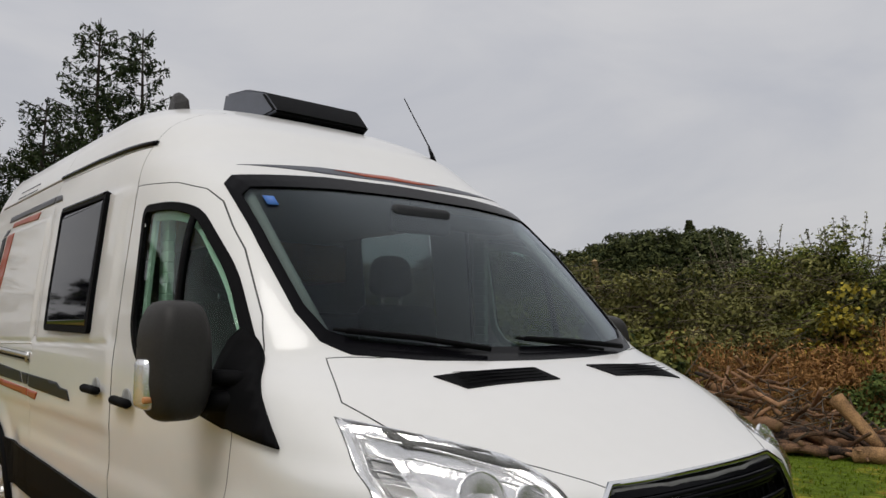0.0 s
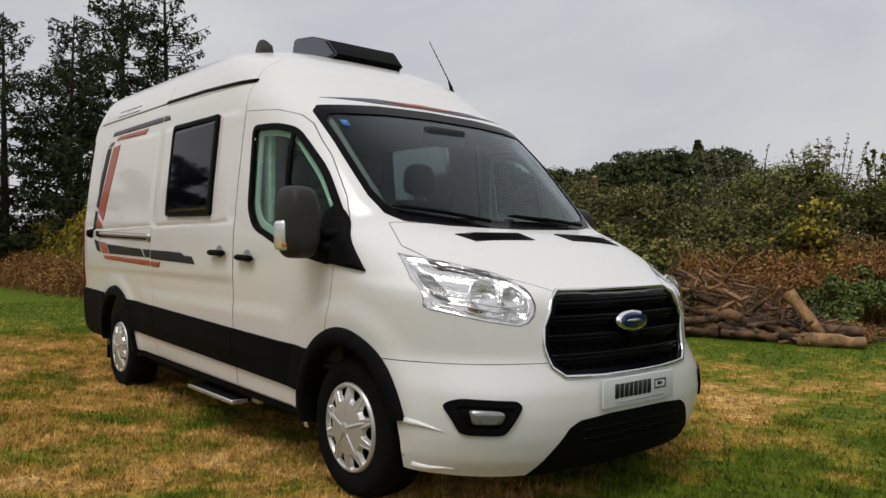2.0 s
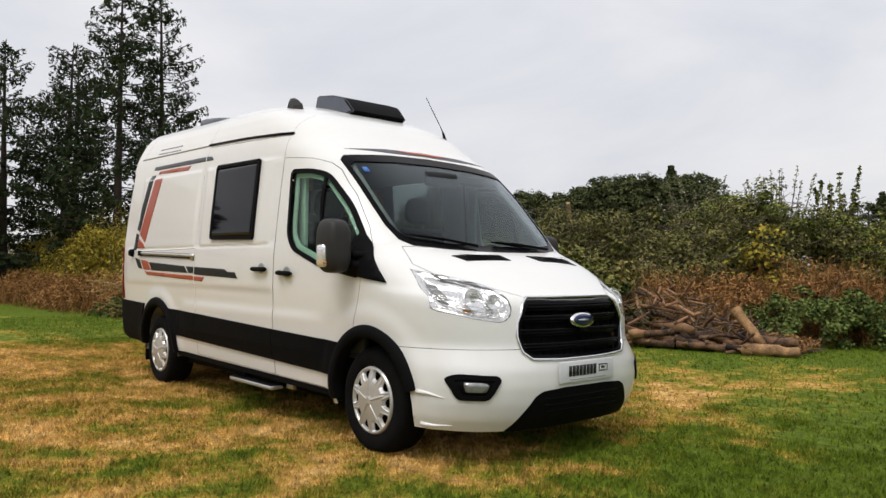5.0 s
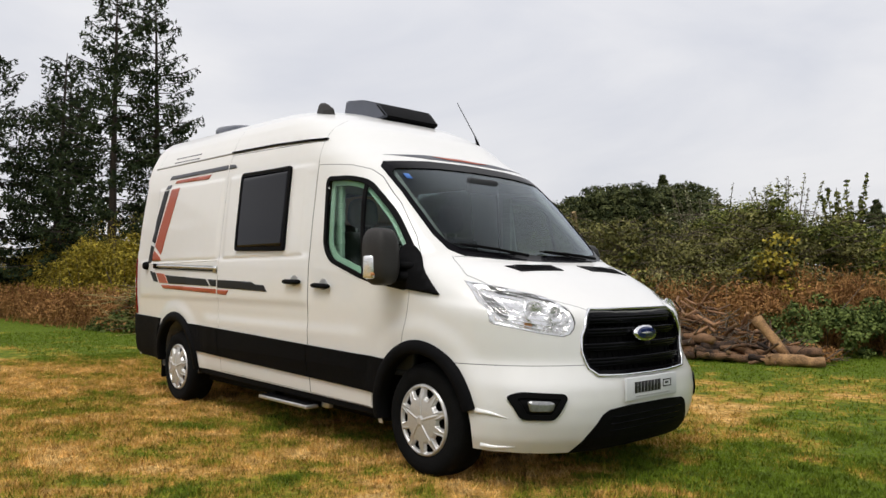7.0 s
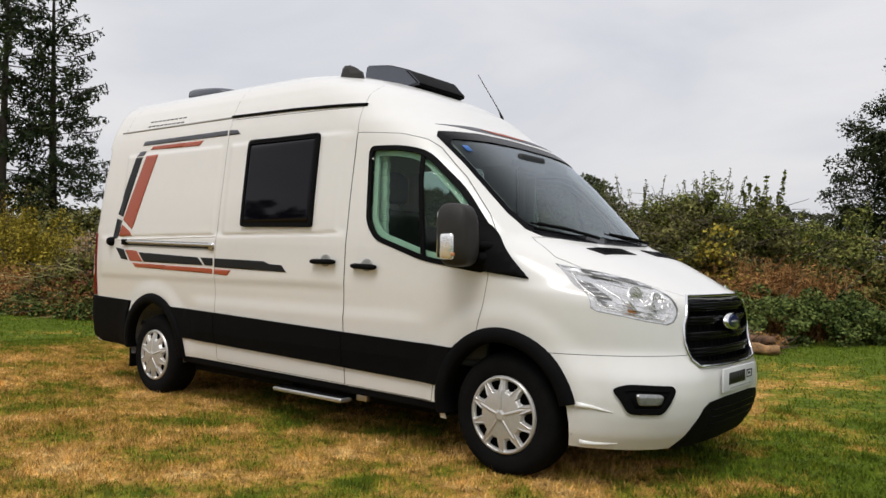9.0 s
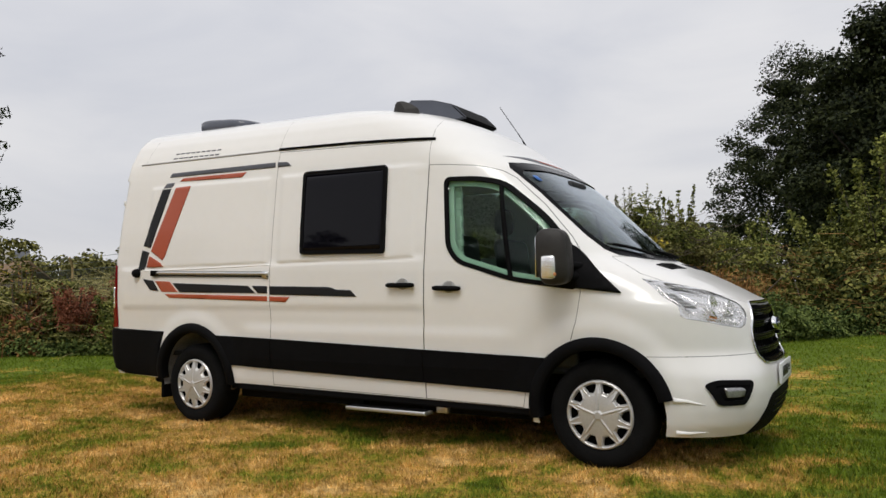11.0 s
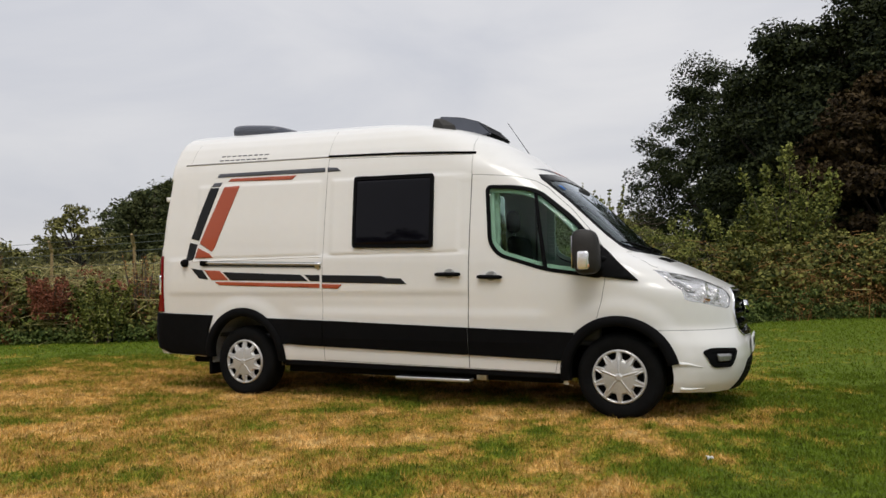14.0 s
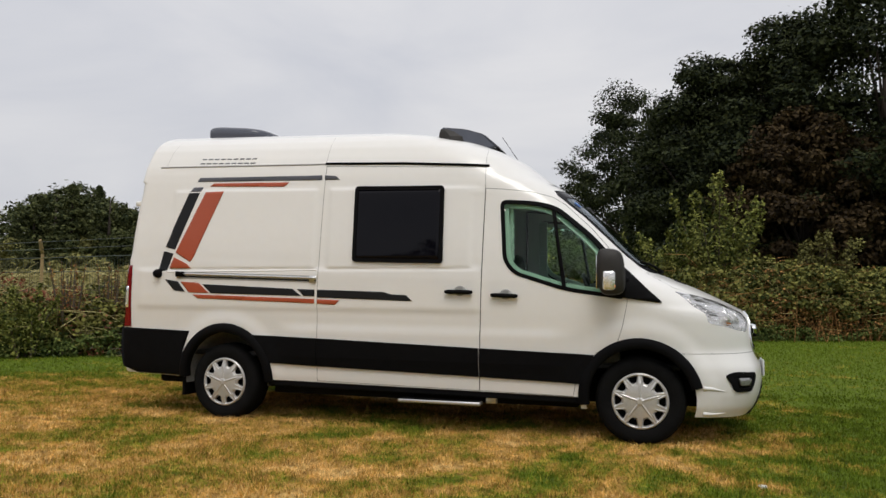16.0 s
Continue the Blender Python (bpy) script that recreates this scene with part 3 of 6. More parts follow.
# cladding, sills and arches
for s in (-1, 1):
    for x0, x1 in ((-3.30, -2.797), (-2.790, -1.305), (-1.297, -0.42)):
        def top_z(x): return 0.781 - 0.0305 * (x + 3.296)
        def low_z(x): return 0.531 - 0.0250 * (x + 3.283)
        front, rear = x1 > -1, x0 < -3
        poly = [(x0 + (0.05 if rear else 0), low_z(x0)), (x1 - (0.05 if front else 0), low_z(x1)), (x1 + (0.07 if front else 0), top_z(x1)), (x0 - (0.13 if rear else 0), top_z(x0))]
        part("side_cladding", patch(poly, "side", s, 0.016, 0.022, 0.06), M_BLACK, van, "matt black plastic side cladding", smooth=False)
    sill = box(bmesh.new(), -3.30, -0.47, min(s * 0.90, s * 0.985), max(s * 0.90, s * 0.985), 0.0, 0.062, 0.012)
    for p in sill.verts:
        p.co.z += 0.297 - (p.co.x + 0.47) * 0.0095
    part("sill", sill, M_BLACK, van, smooth=False)
    for c, r, a0, a1, k in ((FRONT_ARCH, 0.482, 13, 188, 1.0), (REAR_ARCH, 0.50, -2, 180, 1.02)):
        outer_arc, inner_arc = arc(c, r, a0, a1, 30, k), arc(c, r - 0.085, a0, a1, 30, k)
        bm = bmesh.new()
        rows = []
        for p, q in zip(outer_arc, inner_arc):
            row = []
            for t, o in ((0, 0.004), (0.10, 0.022), (0.5, 0.030), (0.9, 0.030), (1, 0.018), (1, -0.05)):
                w, n = place("side", s, p[0] + (q[0] - p[0]) * t, p[1] + (q[1] - p[1]) * t)
                row.append(bm.verts.new((w.x, math.copysign(max(abs(w.y), 0.97) + o, w.y), w.z)))
            rows.append(row)
        for a, b in zip(rows, rows[1:]):
            for j in range(5):
                bm.faces.new((a[j], a[j + 1], b[j + 1], b[j]))
        bmesh.ops.recalc_face_normals(bm, faces=bm.faces[:])
        part("arch_flare", bm, M_BLACK, van, "black plastic wheel arch trim")
        bm = bmesh.new()
        liner = [bm.verts.new((x, s * 0.985, z)) for x, z in arc(c, 0.436, -8, 188, 28)]
        back = [bm.verts.new((x, s * 0.60, z)) for x, z in arc(c, 0.436, -8, 188, 28)]
        for i in range(28):
            bm.faces.new((liner[i], liner[i + 1], back[i + 1], back[i]))
        bm.faces.new(back)
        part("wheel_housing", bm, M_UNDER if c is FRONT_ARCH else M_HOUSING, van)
    # rear bumper corners
    poly = [(-4.90, 0.825), (-4.12, 0.803), (-4.19, 0.60), (-4.20, 0.385), (-4.72, 0.395), (-4.90, 0.46)]
    part("rear_bumper_corner", patch(poly, "side", s, 0.014, 0.03, 0.05), M_BLACK, van, "black rear bumper corner")
bm = box(bmesh.new(), -4.985, -4.90, -0.90, 0.90, 0.46, 0.815, 0.03)
part("rear_bumper", bm, M_BLACK, van)
# plain black boxes added to block light and deepen the shade beneath the van
bm = box(bmesh.new(), -4.7, 0.75, -0.68, 0.68, 0.27, 0.50, 0.03)
part("underbody", bm, M_UNDER, van)
bm = box(bmesh.new(), -3.28, -0.50, -0.88, 0.88, 0.25, 0.46)
part("underbody_floor", bm, M_UNDER, van)
for s in (-1, 1):
    bm = box(bmesh.new(), -4.22, -4.19, s * 0.87 - 0.11, s * 0.87 + 0.11, 0.19, 0.46, 0.008)
    part("mud_flap", bm, M_BLACK, van)

# wheels
TYRE = [(0.200, -0.03), (0.216, -0.002), (0.234, 0.012), (0.29, 0.018), (0.320, 0.010), (0.338, -0.010), (0.348, -0.035), (0.352, -0.075),
        (0.352, -0.165), (0.346, -0.20), (0.325, -0.225), (0.25, -0.232), (0.205, -0.21)]


def wheel(x, s):
    z = 0.340
    tyre_bm = lathe(bmesh.new(), TYRE, 64, (x, s * 0.985, z), s)
    hub = part("wheel", tyre_bm, M_RUBBER, van, "black tyre with a silver plastic wheel cover")
    for k, y in enumerate((-0.085, -0.12, -0.155)):
        groove = lathe(bmesh.new(), [(0.3535, y + 0.012), (0.3535, y - 0.012)], 64, (x, s * 0.985, z), s)
        part("tread_rib", groove, M_RUBBER, hub)
    # cover: a polar sheet with ten windows between raised spokes
    nr, na, edge = 36, 400, 0.223
    verts, faces = [], []
    radii = [edge * (k / nr) ** 0.9 for k in range(nr + 1)]

    def height(r, a):
        h = 0.030 * (1 - (r / edge) ** 2) + 0.010
        spoke = abs((a * 5 / (2 * math.pi) + 0.5) % 1 - 0.5) * 2 * math.pi / 5 * r
        h += 0.006 * (1 - smoothstep(0.003, 0.009, spoke)) * window(r, 0.03, 0.15, 0.015)
        d = abs((a * 10 / (2 * math.pi)) % 1 - 0.5)
        wide = 0.26 + 0.13 * smoothstep(0.130, 0.195, r)
        h -= 0.022 * window(r, 0.138, 0.198, 0.007) * (1 - smoothstep(wide - 0.09, wide, d))
        h += 0.004 * window(d, wide - 0.01, wide + 0.06, 0.03) * window(r, 0.135, 0.198, 0.01)
        h += 0.006 * window(r, 0.200, 0.219, 0.006)
        h += 0.007 * (1 - smoothstep(0.024, 0.030, r))
        return h - 0.012 * smoothstep(0.217, edge, r)

    for r in radii:
        for k in range(na):
            a = 2 * math.pi * k / na
            verts.append((x + r * math.sin(a), s * (0.985 + height(r, a) - 0.002), z + r * math.cos(a)))

    def opening(r, a):
        d = abs((a * 10 / (2 * math.pi) + 0.5) % 1 - 0.5)
        half = 0.17 + 0.13 * smoothstep(0.130, 0.186, r) - 0.10 * (1 - smoothstep(0.143, 0.152, r))
        return 0.143 < r < 0.194 and d < half

    for i in range(nr):
        for k in range(na):
            rm, am = (radii[i] + radii[i + 1]) / 2, 2 * math.pi * (k + 0.5) / na
            if opening(rm, am + math.pi / 10):
                continue
            a, b = i * na + k, i * na + (k + 1) % na
            faces.append((a, b, b + na, a + na) if s < 0 else (a, a + na, b + na, b))
    cover = quick("wheel_cover", verts, faces, M_SILVER, hub, "silver plastic wheel cover with ten windows", True)
    disc = lathe(bmesh.new(), [(0.0, -0.03), (0.205, -0.03), (0.218, 0.0)], 40, (x, s * 0.985, z), s)
    part("rim", disc, M_UNDER, hub, "dark steel rim")


for x in (0.0, -3.75):
    for s in (-1, 1):
        wheel(x, s)

# grille
part("grille_back", patch(inset(GRILLE, -0.02), "front", 1, -0.075, 0.004, 0.06), M_UNDER, van)
frame_ob = strip(GRILLE, "front", 1, 0.003, 0.010, "grille_frame", M_CHROME, "chrome grille surround", True, step=0.05)
part("grille_lip", ring(dense(GRILLE, 0.05), inset(dense(GRILLE, 0.05), 0.03), "front", 1, -0.004, 0.03), M_GLOSSBLACK, van, smooth=False)
for z, half in ((0.985, 0.455), (0.905, 0.495), (0.82, 0.505), (0.735, 0.49)):
    bm = bmesh.new()
    for off, dz, r in ((-0.012, 0.012, 0.010), (-0.020, -0.004, 0.013), (-0.030, -0.020, 0.010)):
        tube(bm, along([(-half, z + dz), (half, z + dz)], "front", 1, off, 0.05), r, 8)
    part("grille_slat", bm, M_GLOSSBLACK, van, "gloss black grille slat")
for k in range(-7, 8):
    bm = bmesh.new()
    tube(bm, along([(k * 0.062, 0.68), (k * 0.062, 1.01)], "front", 1, -0.052, 0.08), 0.006, 5)
    part("grille_rib", bm, M_BLACK, van)
oval = [(0.108 * math.cos(a), 0.884 + 0.047 * math.sin(a)) for a in [2 * math.pi * k / 32 for k in range(32)]]
badge = part("badge", patch(oval, "front", 1, 0.034, 0.05, 0.06), M_CHROME, van, "oval blue badge with a chrome rim")
part("badge_face", patch([(y * 0.86, 0.884 + (z - 0.884) * 0.80) for y, z in oval], "front", 1, 0.038, 0.01, 0.06), M_BLUE, badge)
part("badge_mark", patch([(y * 0.5, 0.884 + (z - 0.884) * 0.12) for y, z in oval], "front", 1, 0.040, 0.004, 0.06), M_ALU, badge)
bm = box(bmesh.new(), 0.925, 0.955, -0.03, 0.03, 0.815, 0.838, 0.006)
part("front_sensor", bm, M_BLACK, van)


# headlamps
def edge_distance(poly, x, y):
    best = 9.0
    for i in range(len(poly)):
        (ax, ay), (bx, by) = poly[i - 1], poly[i]
        dx, dy = bx - ax, by - ay
        t = max(0, min(1, ((x - ax) * dx + (y - ay) * dy) / (dx * dx + dy * dy)))
        best = min(best, math.hypot(x - ax - t * dx, y - ay - t * dy))
    return best


def cup(bm, at, ahead, radius, depth, lens=0.3):
    """A round reflector bowl with a rim and a bulb shield."""
    m = Vector(ahead).to_track_quat("Y", "Z").to_matrix().to_4x4()
    start = len(bm.verts)
    prof = [(radius * 1.06, 0.0), (radius, 0.012), (radius * 0.97, 0.0), (radius * 0.8, -depth * 0.5), (radius * 0.4, -depth * 0.9), (radius * lens, -depth), (radius * lens, -depth * 0.4), (0.001, -depth * 0.25)]
    lathe(bm, prof, 28)
    bm.verts.ensure_lookup_table()
    bmesh.ops.transform(bm, matrix=Matrix.Translation(at) @ m, verts=bm.verts[start:])
    return bm


for s in (1, -1):
    poly = HEADLAMP if s == 1 else mirror_poly(HEADLAMP)
    lamp = part("headlamp", patch(inset(poly, -0.006), "front", 1, 0.0, 0.0, 0.02, dish=lambda a, b: -0.05 * min(1, edge_distance(poly, a, b) / 0.05)), M_LAMPBOWL, van, "clear headlamp with chrome reflectors")
    for y, z, r in ((-0.735, 1.042, 0.070), (-0.636, 1.024, 0.050)):
        p, n = place("front", 1, y * s, z)
        ahead = (n * 0.6 + Vector((1, 0, 0))).normalized()
        part("reflector", cup(bmesh.new(), p - n * 0.032, ahead, r, 0.045, 0.2), M_REFLECT, lamp)
        g_bm = bmesh.new()
        bmesh.ops.create_uvsphere(g_bm, u_segments=14, v_segments=9, radius=r * 0.26)
        bmesh.ops.translate(g_bm, verts=g_bm.verts, vec=p - n * 0.042)
        part("bulb", g_bm, M_LENS, lamp)
    # bright surrounds inside the lens
    rim = [(y * s, z) for y, z in ((-0.890, 1.170), (-0.912, 1.08), (-0.920, 0.982), (-0.76, 0.928), (-0.635, 0.906), (-0.592, 0.925), (-0.574, 0.965), (-0.578, 1.045), (-0.62, 1.086), (-0.745, 1.130))]
    # bezel ring in bright reflector material; it is trim and gives no light
    strip(rim, "front", 1, -0.010, 0.004, "lamp_bezel", M_REFLECT, "", True, lamp)
    hood = rounded([(y * s, z) for y, z in ((-0.835, 1.125), (-0.825, 0.998), (-0.70, 0.968), (-0.595, 0.972), (-0.592, 1.04), (-0.64, 1.062))], 0.03, 4)
    strip(hood, "front", 1, -0.014, 0.0035, "reflector_hood", M_CHROME, "", True, lamp)
    strip([(y * s, z) for y, z in ((-0.90, 0.99), (-0.80, 0.966), (-0.71, 0.942), (-0.67, 0.952), (-0.585, 0.944))], "front", 1, -0.012, 0.004, "divider", M_CHROME, "", False, lamp)
    part("marker_glass", patch([(y * s, z) for y, z in ((-0.893, 1.13), (-0.905, 1.03), (-0.862, 1.018), (-0.852, 1.115))], "front", 1, -0.018, 0.012, 0.04), M_FOGGLASS, lamp, smooth=False)
    for k in range(4):
        z = 1.04 + 0.026 * k
        strip([(-0.902 * s, z), (-0.858 * s, z - 0.012)], "front", 1, -0.012, 0.003, "marker_rib", M_REFLECT, "", False, lamp)
    part("amber_lens", patch([(y * s, z) for y, z in ((-0.815, 0.952), (-0.782, 0.942), (-0.782, 0.958), (-0.815, 0.969))], "front", 1, -0.014, 0.012, 0.04), M_AMBER, lamp, "small amber indicator")
    for k in range(5):
        y = -0.76 + 0.034 * k
        strip([(y * s, 0.951 - 0.006 * k), (y * s, 0.930 - 0.005 * k)], "front", 1, -0.014, 0.004, "lamp_flute", M_REFLECT, "", False, lamp)
    lens = part("lens", patch(poly, "front", 1, 0.003, 0.003, 0.04), M_LENS, lamp)
    lens.visible_shadow = False
    strip(poly, "front", 1, -0.005, 0.0045, "lamp_seal", M_SEAM, "", True, lamp)
    # fog lamp
    fog_poly = FOG if s == 1 else mirror_poly(FOG)
    fog = part("fog_lamp", ring(dense(fog_poly, 0.03), inset(dense(fog_poly, 0.03), 0.030), "front", 1, 0.012, 0.05), M_BLACK, van, "small fog lamp in a black surround", smooth=False)
    part("fog_recess", patch(inset(fog_poly, 0.02), "front", 1, 0.003, 0.004, 0.04), M_BLACK, fog)
    lens_poly = rounded([(y * s, z) for y, z in ((-0.86, 0.535), (-0.85, 0.475), (-0.755, 0.475), (-0.74, 0.515), (-0.76, 0.53))], 0.014, 3)
    part("fog_lens", patch(lens_poly, "front", 1, 0.010, 0.008, 0.03), M_FOGGLASS, fog, "clear fog lamp lens")

# raised white strakes at the bumper's rear corners
for s in (-1, 1):
    for z0, z1 in ((0.462, 0.432), (0.262, 0.262)):
        bm = bmesh.new()
        pts = along([(0.468, z0), (0.54, z0 - 0.006), (0.64, z1)], "side", s, 0.0, 0.03)
        tube(bm, pts, [0.017 * (1 - 0.85 * k / (len(pts) - 1)) for k in range(len(pts))], 8)
        part("bumper_strake", bm, M_WHITE, van)

# number plate with bars for its writing, and the lower intake
plate = part("number_plate", box(bmesh.new(), 0.974, 0.988, -0.272, 0.272, 0.500, 0.634, 0.004), M_PLATE, van, "white front plate with black bars of print")
for k in range(8):
    y0 = -0.190 + 0.035 * k
    part("print_bar", box(bmesh.new(), 0.988, 0.990, y0, y0 + 0.029, 0.540, 0.606), M_INK, plate)
for y0, y1, z0, z1 in ((0.112, 0.204, 0.594, 0.600), (0.112, 0.118, 0.562, 0.594), (0.198, 0.204, 0.558, 0.594), (0.112, 0.204, 0.554, 0.560), (0.137, 0.172, 0.572, 0.585)):
    part("print_bar", box(bmesh.new(), 0.988, 0.990, y0, y1, z0, z1), M_INK, plate)
part("print_bar", box(bmesh.new(), 0.988, 0.990, -0.18, 0.18, 0.518, 0.523), M_TRIMLINE, plate)
LIP = both([(-0.585, 0.222), (-0.53, 0.315), (-0.44, 0.435), (-0.385, 0.462), (-0.2, 0.474), (0, 0.474)]) + [(0.3, 0.222), (-0.3, 0.222)]
part("lower_grille", patch(LIP, "front", 1, 0.006, 0.02, 0.05), M_BLACK, van, "black lower air intake", smooth=False)
for z in (0.335, 0.375, 0.415):
    strip([(-0.36, z), (0.36, z)], "front", 1, 0.006, 0.005, "intake_bar", M_GLOSSBLACK, step=0.06)

# bonnet vents and wipers
for s in (-1, 1):
    y0, y1 = (-0.52, -0.10) if s < 0 else (0.21, 0.62)
    vent_poly = [(0.268, y0 - 0.03), (0.268, y1), (0.360, y1 + 0.03), (0.360, y0 + 0.03)]
    vent = part("bonnet_vent", patch(vent_poly, "top", 1, 0.004, 0.01, 0.05), M_BLACK, van, "black slatted bonnet vent", smooth=False)
    for k in range(4):
        x = 0.276 + k * 0.021
        part("vent_slat", box(bmesh.new(), x, x + 0.008, y0 + 0.04, y1 - 0.02, 0, 0.002), M_GLOSSBLACK, vent).location.z = place("top", 1, x, (y0 + y1) / 2)[0].z + 0.004
for y0, y1, z0, z1 in ((-0.71, -0.22, 1.425, 1.356), (0.0, 0.55, 1.392, 1.352)):
    arm = bmesh.new()
    pts = along([(y0, z0), ((y0 + y1) / 2, (z0 + z1) / 2 + 0.006), (y1, z1)], "front", 1, 0.022, 0.05)
    tube(arm, pts, 0.011, 6)
    wiper = part("wiper", arm, M_BLACK, van, "black windscreen wiper")
    blade = bmesh.new()
    tube(blade, along([(y0 - 0.03, z0 + 0.012), (y0 + 0.42, z0 - 0.040)], "front", 1, 0.010, 0.05), 0.006, 5)
    part("wiper_blade", blade, M_RUBBER, wiper)

# mirrors
for s in (-1, 1):
    bm = bmesh.new()
    bmesh.ops.create_uvsphere(bm, u_segments=40, v_segments=24, radius=1.0)
    for v in bm.verts:
        q = [math.copysign(abs(c) ** 0.5, c) for c in v.co]
        slim = 1.0 - 0.16 * smoothstep(-0.2, 1.0, q[0]) - 0.10 * smoothstep(0.2, 1.0, q[2]) - 0.12 * smoothstep(0.3, 1.0, -q[2])
        v.co = (-0.205 + 0.105 * q[0] - 0.012 * q[2], s * 1.172 + 0.102 * q[1] * slim, 1.352 + 0.182 * q[2] * (1 - 0.07 * max(q[0], 0)))
    mirror = part("wing_mirror", bm, M_MIRRORCAP, van, "large dark grey wing mirror with a clear indicator")
    if s > 0:
        mirror.location = (-0.15, -0.05, -0.02)
    bm = bmesh.new()
    tube(bm, [(-0.17, s * 1.10, 1.225), (-0.12, s * 1.03, 1.225), (-0.08, s * 0.98, 1.23)], [0.035, 0.035, 0.04], 10)
    tube(bm, [(-0.17, s * 1.10, 1.30), (-0.12, s * 1.03, 1.295), (-0.08, s * 0.98, 1.28)], [0.026, 0.026, 0.034], 10)
    part("mirror_arm", bm, M_BLACK, mirror)
    bm = box(bmesh.new(), -0.262, -0.165, min(s * 1.228, s * 1.284), max(s * 1.228, s * 1.284), 1.210, 1.360, 0.022, 3)
    part("indicator", bm, M_REFLECT, mirror, "clear mirror indicator")
    part("indicator_amber", box(bmesh.new(), -0.225, -0.163, min(s * 1.236, s * 1.280), max(s * 1.236, s * 1.280), 1.230, 1.25, 0.005), M_AMBER, mirror)
    bm = box(bmesh.new(), -0.314, -0.306, s * 1.172 - 0.065, s * 1.172 + 0.065, 1.22, 1.48, 0.003)
    part("mirror_glass", bm, M_CHROME, mirror)

# door handles
for x0, x1, z0, z1, s in ((-1.588, -1.348, 1.189, 1.187, -1), (-1.191, -0.965, 1.163, 1.158, -1), (-1.191, -0.965, 1.163, 1.158, 1)):
    bm = bmesh.new()
    tube(bm, along([(x0, z0), (x0 + 0.03, z0), (x1 - 0.03, z1), (x1, z1)], "side", s, 0.026, 0.03), [0.012] + [0.019] * (len(along([(x0, z0), (x0 + 0.03, z0), (x1 - 0.03, z1), (x1, z1)], "side", s, 0.026, 0.03)) - 2) + [0.012], 10)
    handle = part("door_handle", bm, M_BLACK, van, "black pull handle")
    xm, zm = (x0 + x1) / 2 + 0.01, z0 + 0.008
    cup_poly = [(xm + 0.052 * math.cos(a), zm + 0.042 * math.sin(a)) for a in [2 * math.pi * k / 20 for k in range(20)]]
    part("handle_cup", patch(cup_poly, "side", s, 0.002, 0.004, 0.03, dish=lambda a, b: 0.004 * (math.hypot((a - xm) / 0.052, (b - zm) / 0.042) > 0.85)), M_TRIMLINE, handle)

# sliding-door track, roof channel
part("door_track", patch([(-4.235, 1.362), (-2.795, 1.322), (-2.795, 1.262), (-4.235, 1.298)], "side", -1, 0.003, 0.006, 0.06), M_TRIMLINE, van, "grey sliding door track", smooth=False)
strip([(-4.18, 1.342), (-2.80, 1.303)], "side", -1, 0.010, 0.012, "track_bar", M_ALU)
strip([(-4.235, 1.318), (-2.80, 1.280)], "side", -1, 0.004, 0.006, "track_slot", M_BLACK)
part("track_cap", patch([(-4.262, 1.362), (-4.17, 1.359), (-4.17, 1.312), (-4.262, 1.315)], "side", -1, 0.02, 0.025, 0.05), M_BLACK, van)
part("track_end", patch([(-2.86, 1.325), (-2.795, 1.322), (-2.795, 1.29), (-2.81, 1.28), (-2.80, 1.262), (-2.86, 1.268)], "side", -1, 0.013, 0.014, 0.05), M_ALU, van)
bm = bmesh.new()
p, n = place("side", -1, -4.468, 1.345)
lathe(bm, [(0.001, -0.045), (0.03, -0.045), (0.042, -0.02), (0.045, 0.02)], 20, (p.x, p.y, p.z))
part("filler_knob", bm, M_BLACK, van, "round black side fitting")
for s in (-1, 1):
    strip([(-4.56, 2.392), (-2.78, 2.350)], "side", s, 0.0, 0.009, "roof_channel", M_TRIMLINE)
    strip([(-2.775, 2.353), (-2.0, 2.322), (-1.245, 2.273)], "side", s, 0.004, 0.0125, "roof_rail", M_GLOSSBLACK, "thin black roof rail")
strip([(-4.40, 1.38), (-4.36, 1.36), (-2.80, 1.375)], "side", -1, -0.002, 0.007, "body_swage", M_WHITE)
strip([(-1.262, 2.085), (-1.27, 2.27), (-1.29, 2.42), (-1.34, 2.56)], "side", -1, -0.002, 0.0035, "roof_joint", M_TRIMLINE)
strip([(-2.775, 2.36), (-2.77, 2.52), (-2.77, 2.66)], "side", -1, -0.002, 0.003, "roof_joint", M_TRIMLINE)
strip([(-4.50, 2.40), (-4.47, 2.55), (-4.44, 2.65)], "side", -1, -0.002, 0.003, "roof_joint", M_TRIMLINE)

